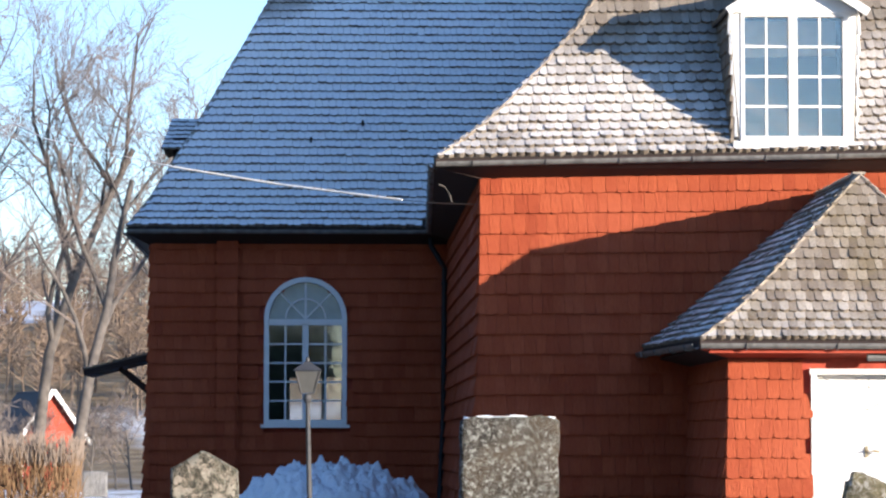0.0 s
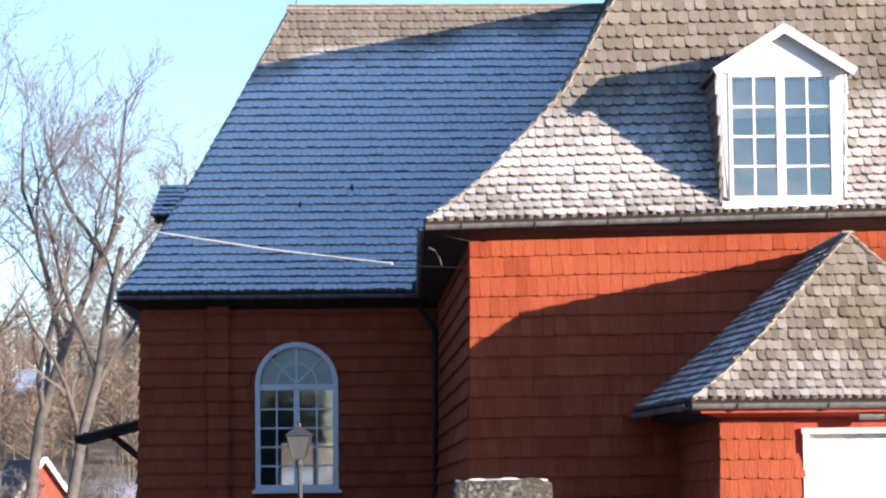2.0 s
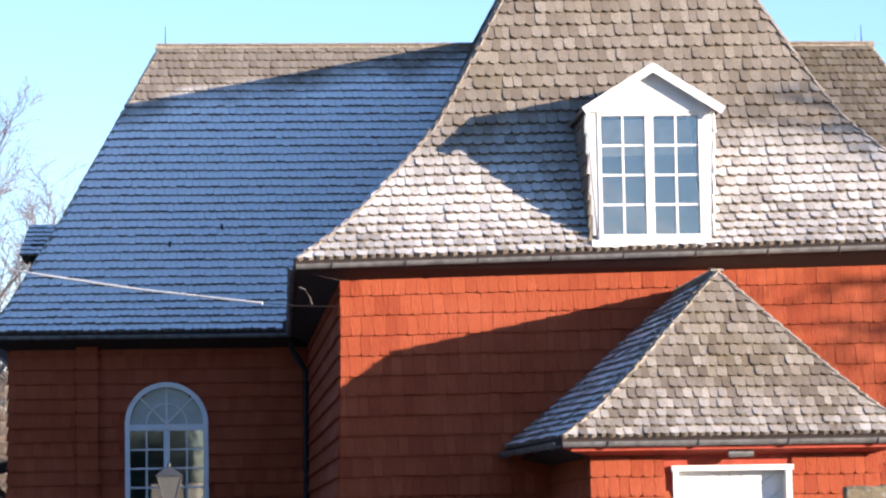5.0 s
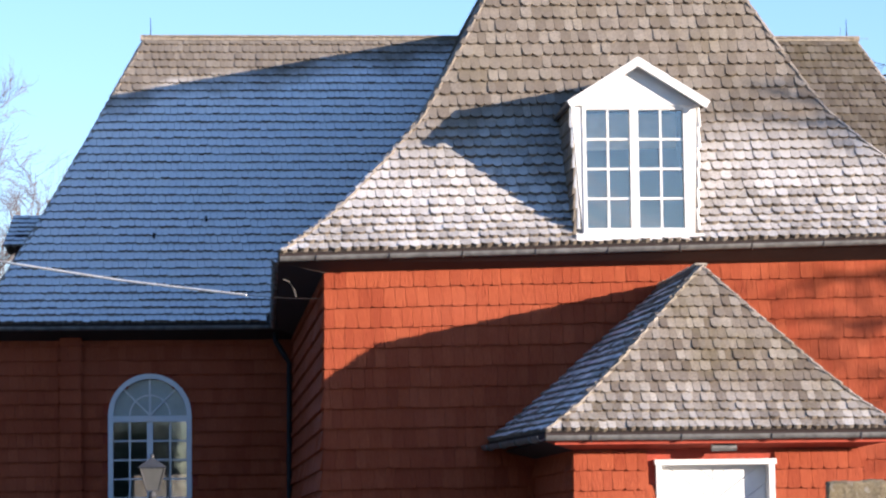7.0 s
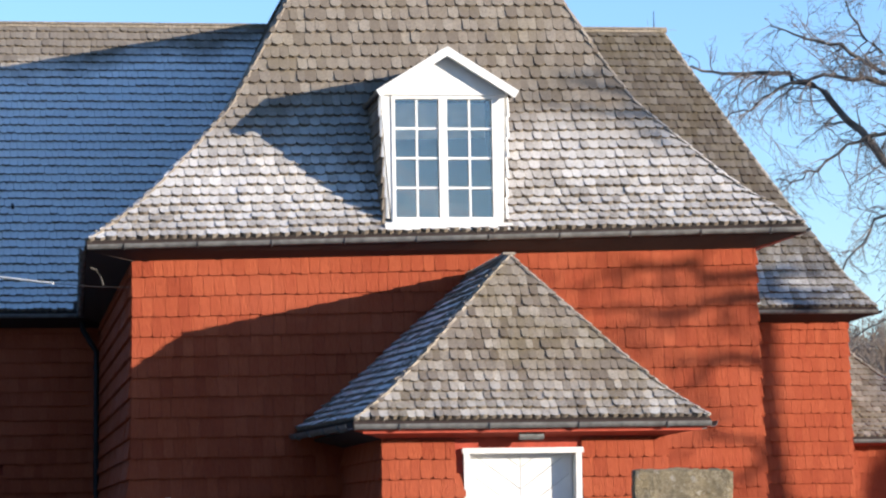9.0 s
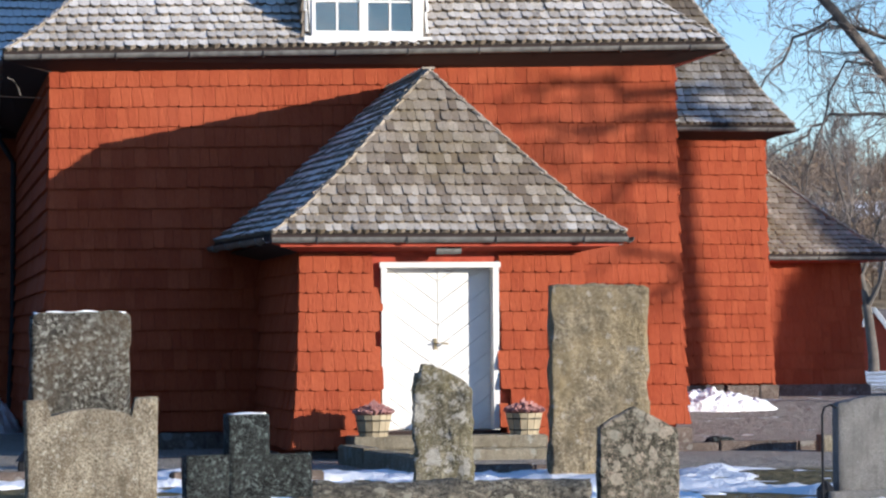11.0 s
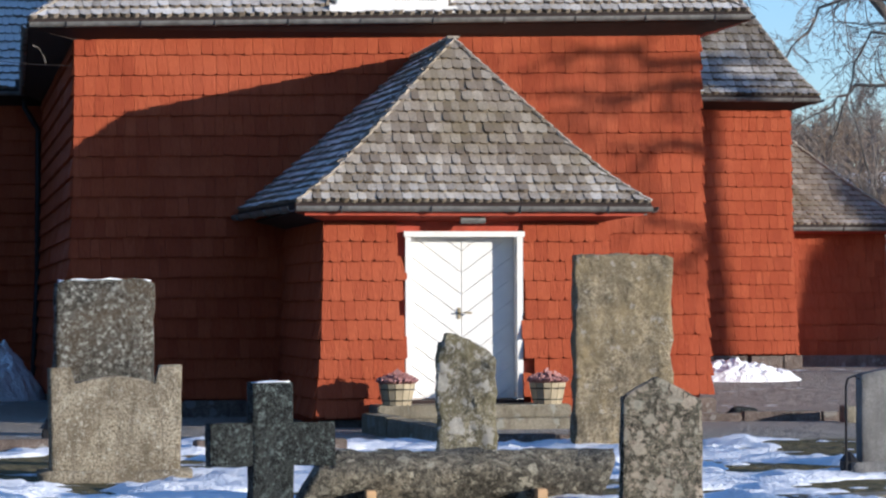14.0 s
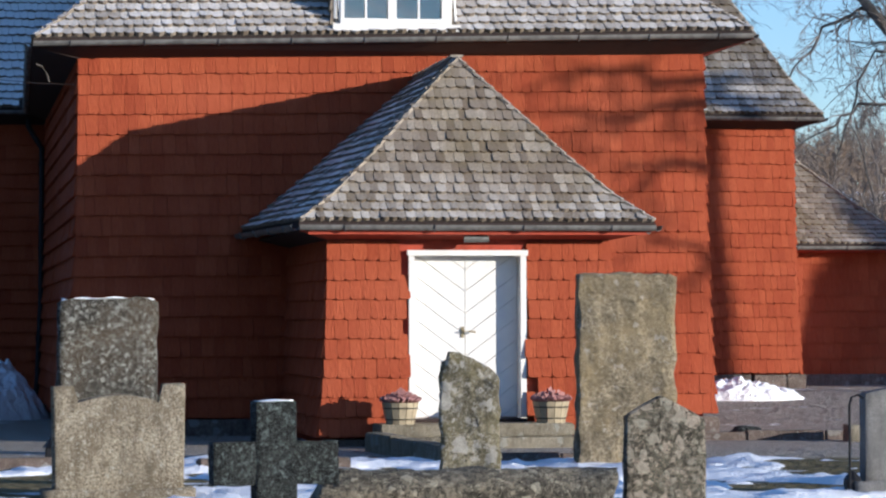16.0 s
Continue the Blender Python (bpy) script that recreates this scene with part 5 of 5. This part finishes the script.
# dense unseen spruces added behind the camera to block low sky glow
sv, sf = [], []
# the first twelve are added sunward of the annex to shade its wall
shade = []
for i in range(12):
    x = 16.75 + 0.3 * i
    p = Vector((x, 56.0, 0)) + SUN_FROM * 29.0
    shade.append((math.atan2(p.x, p.y), math.hypot(p.x, p.y), p.z + min(3.6, 0.9 + 1.15 * (x - 16.3)) + 1.1))
for k in range(700):
    if k < len(shade):
        a, d, h = shade[k]
    else:
        deg, d, h = r4.uniform(52, 345), r4.uniform(56, 78), r4.uniform(18, 25)
        a = math.radians(deg)
        if deg < 95:
            h = r4.uniform(3.0, 4.0)
        elif deg < 160:
            h = r4.uniform(9.0, 10.8)
        elif deg < 196:
            h = r4.uniform(8.8, 10)
    x, y = d * math.sin(a), d * math.cos(a)
    base = Vector((x, y, 0))
    for lv in range(6):
        r, z0, z1 = (1.2 + 0.09 * h) * (1 - lv / 6.5), 0.3 + h * lv / 7, 0.3 + h * (lv + 2.0) / 7
        n, q = 7, len(sv)
        sv += [base + Vector((r * r4.uniform(0.7, 1.2) * math.cos(j * math.tau / n), r * r4.uniform(0.7, 1.2) * math.sin(j * math.tau / n), z0 + r4.uniform(-0.2, 0.2))) for j in range(n)]
        sv.append(base + Vector((0, 0, z1)))
        sf += [(q + j, q + (j + 1) % n, q + n) for j in range(n)]
spruces = mesh_part("light_blocking_spruces", sv, sf, SPRUCE)
tagged(spruces, "unseen dark spruces added to block low sky light and shade the annex", "woods", kind="stuff")

# ---------------------------------------------------------------- annex at the choir end
annex = boxed("annex_wall", (NX1 - 0.1, 18.3, 56.0, 60.0, 0.2, 3.0), RED_WOOD, church, "low red shingled annex")
shingle_skin("wall_shingles", clad(rail(NX1, 55.97, 0.55, 3.0, 0, -0.6), rail(18.33, 55.97, 0.55, 3.0, 0.6, -0.6), 0.30, 0.17, 0.032, rng, None, 0.12)
             + clad(rail(18.33, 55.97, 0.55, 3.0, 0.6, -0.6), rail(18.33, 60.0, 0.55, 3.0, 0.6, 0), 0.30, 0.17, 0.032, rng, None, 0.12), RED, annex)
xfl, xfr, xbr = (NX1, 55.5, 3.08), (18.85, 55.5, 3.08), (18.85, 60.5, 3.08)
xtl, xtr = (NX1, 58.0, 5.35), (16.3, 58.0, 5.35)
roof_face("annex_roof", xfl, xtl, xfr, xtr, PORCH_PROF, 0.17, 0.125, ROOF_PORCH, church)
roof_face("annex_roof", xfr, xtr, xbr, xtr, PORCH_PROF, 0.17, 0.125, ROOF_PORCH, church)
caps("hip_cap", slope_rail(xfr, xtr, PORCH_PROF), 0.1, ROOF_PORCH, church, 0.22, 0.01)
eave_set("annex", [xfl, xfr], church)
eave_set("annex", [xfr, xbr], church)
soffit([(xfl[0], 55.5, 2.98), (xfl[0], 56.0, 2.94), (18.3, 56.0, 2.94), (18.85, 55.5, 2.98)], RED_WOOD)
boxed("footing", (NX1, 18.45, 55.75, 56.0, 0.0, 0.56), FOOTING, church)

# lean-to canopy over the west door
part("canopy", beam(bmesh.new(), (-4.75, 57.0, 2.86), (-3.30, 57.0, 3.22), 1.9, 0.10), DARK_WOOD, church, "small dark lean-to canopy")
for y in (56.3, 57.7):
    part("brace", beam(bmesh.new(), (-4.1, y, 2.95), (-3.36, y, 2.35), 0.09, 0.09), DARK_WOOD, church)
got = clad([(-4.78, 57.95, 2.93), (-3.3, 57.95, 3.29)], [(-4.78, 56.05, 2.93), (-3.3, 56.05, 3.29)], 0.2, 0.18, 0.03, rng)
shingle_skin("roof_shingles", got, ROOF, church)

# little dormer on the west hip
boxed("west_dormer", (-3.15, -1.7, 56.7, 58.3, 6.6, 7.35), DARK_WOOD, church, "little dark dormer with its own shingle roof")
got = clad([(-3.35, 58.4, 7.12), (-1.9, 57.6, 7.78)], [(-3.35, 56.5, 7.12), (-1.9, 57.4, 7.78)], 0.16, 0.17, 0.035, rng)
got += clad([(-3.35, 56.45, 7.10), (-3.2, 57.4, 7.78)], [(-1.6, 56.45, 7.10), (-1.6, 57.4, 7.78)], 0.16, 0.17, 0.035, rng)
shingle_skin("roof_shingles", got, ROOF_NAVE, church)

# downpipe in the corner of the cross arm, with its swan neck
for pts, mat, label, rad in ((((1.66, 53.70, 5.36), (1.66, 53.66, 5.10), (1.80, 53.62, 4.86), (1.90, 53.62, 4.70), (1.88, 53.60, 2.0), (1.80, 53.46, 0.35), (1.78, 53.2, 0.2)), IRON, "dull dark grey downpipe", 0.05),):
    bm = bmesh.new()
    tube(bm, pts, rad, 10)
    dp = part("downpipe", bm, mat, church, label)
    for z in (1.3, 2.9, 4.4):
        i = max(k for k in range(len(pts) - 1) if pts[k][2] >= z)
        p = Vector(pts[i]).lerp(Vector(pts[i + 1]), (pts[i][2] - z) / (pts[i][2] - pts[i + 1][2]))
        bm = bmesh.new()
        tube(bm, [p, p + Vector((0, 0, 0.05))], rad + 0.01, 10)
        part("pipe_clip", bm, mat, dp)
# bent rod under the arm's eave corner
bm = bmesh.new()
tube(bm, [(1.40, 41.7, 5.17), (1.48, 41.7, 5.14), (1.55, 41.72, 5.03), (1.58, 41.75, 4.93)], 0.012, 6)
part("eave_hook", bm, BARK, church)
# lightning rods on the ridge ends
for x in (nrl[0] + 0.1, nrr[0] - 0.15):
    bm = bmesh.new()
    tube(bm, [(x, 58.0, 11.3), (x, 58.0, 11.72)], [0.012, 0.006], 6)
    part("lightning_rod", bm, IRON, church)
# nicks in the nave roof
for x, y, z in ((-0.52, 54.90, 7.15), (0.44, 55.17, 7.49)):
    part("roof_hook", box(bmesh.new(), x - 0.022, x + 0.022, y - 0.11, y + 0.1, z - 0.07, z + 0.03, 0.008), UNDER, church)

# overhead cable from the arm's eave to a pole beyond the yard
cable = sited("overhead_cable", (-3.0, 45.0, 5.5), "pale overhead cable slung from the eave to a pole", "cable")
# sunlit stretch of the cable, its brightness put into a near-white colour
bm = bmesh.new()
tube(bm, [(0.855, 40.1, 4.82), (-0.78, 41.04, 5.10), (-2.31, 41.8, 5.41), (-2.47, 41.9, 5.45), (-4.22, 42.94, 5.92), (-8.0, 49.0, 8.0)], [0.017, 0.017, 0.017, 0.010, 0.008, 0.008], 8)
part("wire", bm, LIT_CABLE, cable)
# rest of the same cable, its shade put into black and a thinner line
bm = bmesh.new()
tube(bm, [(1.93, 41.90, 4.91), (1.4, 41.0, 4.85), (0.855, 40.1, 4.82)], 0.005, 6)
part("shaded_wire_end", bm, IRON, cable, "thin shaded end of the cable, coloured black")
upole = thing("utility_pole", (-8.0, 49.0, 0), "grey wooden utility pole", "pole")
bm = bmesh.new()
tube(bm, [(0, 0, -0.2), (0, 0, 8.3)], [0.13, 0.09], 12)
part("shaft", bm, BARK, upole)

# ---------------------------------------------------------------- kerbs, edging and small things
def kerb(a, b, w, h, mat, label, count):
    e = sited("kerb", ((a[0] + b[0]) / 2, (a[1] + b[1]) / 2, 0), label, "kerb", "stone kerbs along the gravel")
    a, b = Vector((*a, 0)), Vector((*b, 0))
    for i in range(count):
        p, q = a.lerp(b, i / count), a.lerp(b, (i + 0.985) / count)
        j = rng.uniform(-0.015, 0.015)
        up = Vector((0, 0, h / 2 - 0.05 + j))
        bm = beam(bmesh.new(), p + up, q + up, w, h + 0.1)
        bmesh.ops.bevel(bm, geom=bm.edges[:], offset=0.018, segments=2, affect="EDGES")
        part("kerb_stone", bm, mat, e)
    return e


kerb((9.6, 38.7), (13.8, 38.2), 0.22, 0.12, FOOTING, "low granite kerb along the gravel walk", 4)
kerb((-1.6, 32.2), (1.35, 32.5), 0.2, 0.14, FOOTING, "low granite kerb along the gravel walk", 3)
kerb((2.75, 31.6), (4.4, 31.8), 0.2, 0.13, FOOTING, "low granite kerb along the gravel walk", 2)
kerb((5.35, 36.4), (5.65, 32.2), 0.26, 0.22, STEP, "pale stone edging that runs out from the doorstep", 3)
kerb((6.5, 22.4), (8.6, 22.9), 0.5, 0.05, STEP, "mossy concrete grave edging", 1)
kerb((6.1, 32.9), (8.6, 32.9), 0.2, 0.10, FOOTING, "low granite kerb along the gravel walk", 3)


def boulder(at, size, mat, seed, label):
    e = thing("boulder", Matrix.Translation(at), label, "stone", "boulders by the kerb")
    bm = bmesh.new()
    bmesh.ops.create_icosphere(bm, subdivisions=3, radius=1)
    for v in bm.verts:
        n = v.co.copy()
        v.co = Vector((n.x * size[0], n.y * size[1], n.z * size[2])) * (1 + 0.22 * noise.noise(n * 1.6 + Vector((seed, 0, 0)))) + Vector((0, 0, size[2] * 0.6))
    for f in bm.faces:
        f.smooth = True
    part("rock", bm, mat, e)
    return e


boulder((10.75, 38.9, 0), (0.24, 0.18, 0.12), S_CROSS, 2, "dark rounded boulder by the kerb")
boulder((13.1, 38.6, 0), (0.22, 0.16, 0.10), S_CROSS, 5, "dark rounded boulder by the kerb")
blk = thing("stone_block", (12.0, 37.8, 0), "pale square stone block by the kerb", "stone")
part("block", stone(bmesh.new(), 0.42, 0.3, 0.22, None, 0.01, 0, 77, 6), STEP, blk)

# iron grave lantern on a hooked rod
hook = sited("grave_lantern", (8.2, 26.0, 0), "black iron hook and lantern beside a headstone", "lantern", "grave lanterns")
bm = bmesh.new()
tube(bm, [(8.05, 25.7, -0.05), (8.05, 25.7, 0.82), (8.07, 25.7, 0.89), (8.13, 25.7, 0.91), (8.18, 25.7, 0.88)], 0.011, 6)
part("rod", bm, IRON, hook)
bm = box(bmesh.new(), 8.04, 8.17, 25.73, 25.86, 0.0, 0.15, 0.01)
tube(bm, [(8.105, 25.8, 0.15), (8.105, 25.8, 0.23)], [0.09, 0.02], 8)
part("lantern", bm, IRON, hook)
small = sited("grave_lantern", (1.34, 34.5, 0), "small dark grave lantern on the ground", "lantern", "grave lanterns")
bm = box(bmesh.new(), 1.26, 1.42, 34.42, 34.58, 0.0, 0.16, 0.012)
tube(bm, [(1.34, 34.5, 0.16), (1.34, 34.5, 0.28)], [0.11, 0.02], 8)
part("lantern", bm, IRON, small)


# clipped brown hedge with rime on its tips
def hedge_bits(x0, x1, y0, y1, z0, z1, count, lean, seed, thick=0.006):
    r5 = random.Random(seed)
    v, f = [], []
    for _ in range(count):
        p = Vector((r5.uniform(x0, x1), r5.uniform(y0, y1), r5.uniform(z0, z1)))
        q = p + Vector((r5.gauss(0, lean), r5.gauss(0, lean), r5.uniform(0.12, 0.34)))
        k = len(v)
        for c, rr in ((p, thick), (q, thick * 0.5)):
            v += [c + Vector((rr, 0, 0)), c + Vector((-rr * 0.5, rr * 0.9, 0)), c + Vector((-rr * 0.5, -rr * 0.9, 0))]
        f += [(k + j, k + (j + 1) % 3, k + 3 + (j + 1) % 3, k + 3 + j) for j in range(3)]
    return v, f


hedge = sited("hedge", (-5.2, 35.0, 0), "clipped brown leafless hedge with frosty tips", "hedge")
mesh_part("twigwork", *hedge_bits(-8.0, -3.0, 34.6, 35.5, 0.0, 1.26, 9000, 0.05, 1), HEDGE, hedge)
mesh_part("frosty_top", *hedge_bits(-8.0, -3.0, 34.6, 35.5, 1.28, 1.38, 3500, 0.06, 2), HEDGE_RIME, hedge, "tips white with rime")
for o in hedge.children:
    tagged(o, kind="stuff")


def cottage(m, label):
    e = thing("cottage", m, label, "house", "red cottages beyond the churchyard")
    bm = bmesh.new()
    prism(bm, [(-1.6, -1.6), (1.6, -1.6), (1.6, 2.2), (0, 4.3), (-1.6, 2.2)], 0, 5.0)
    part("wall", bm, RED_WOOD, e)
    for sgn in (-1, 1):
        bm = bmesh.new()
        bm.faces.new([bm.verts.new(p) for p in ((sgn * 2.0, -0.25, 1.72), (0, -0.25, 4.42), (0, 5.2, 4.42), (sgn * 2.0, 5.2, 1.72))])
        ob = part("roof", bm, TILE, e)
        ob.modifiers.new("thickness", "SOLIDIFY").thickness = 0.1
        part("bargeboard", beam(bmesh.new(), (sgn * 2.0, -0.32, 1.70), (0, -0.32, 4.42), 0.08, 0.22), WHITE, e)
    for x in (-1.55, 1.55):
        part("corner_board", box(bmesh.new(), x - 0.08, x + 0.08, -0.04, 0.06, -0.4, 2.2), WHITE, e)
    return e


c1 = cottage(pose(-14.3, 150, ground_z(-14.6, 150) + 1.2, 0, 0, 25), "small red cottage with white bargeboards and dark roof")
copy_thing(c1, pose(46.6, 140, ground_z(46.6, 140) - 0.6, 0, 0, -30))

# ---------------------------------------------------------------- single shingles, nearest first
for got, mat, owner in PIECES:
    shingle_pieces(got, mat, owner)
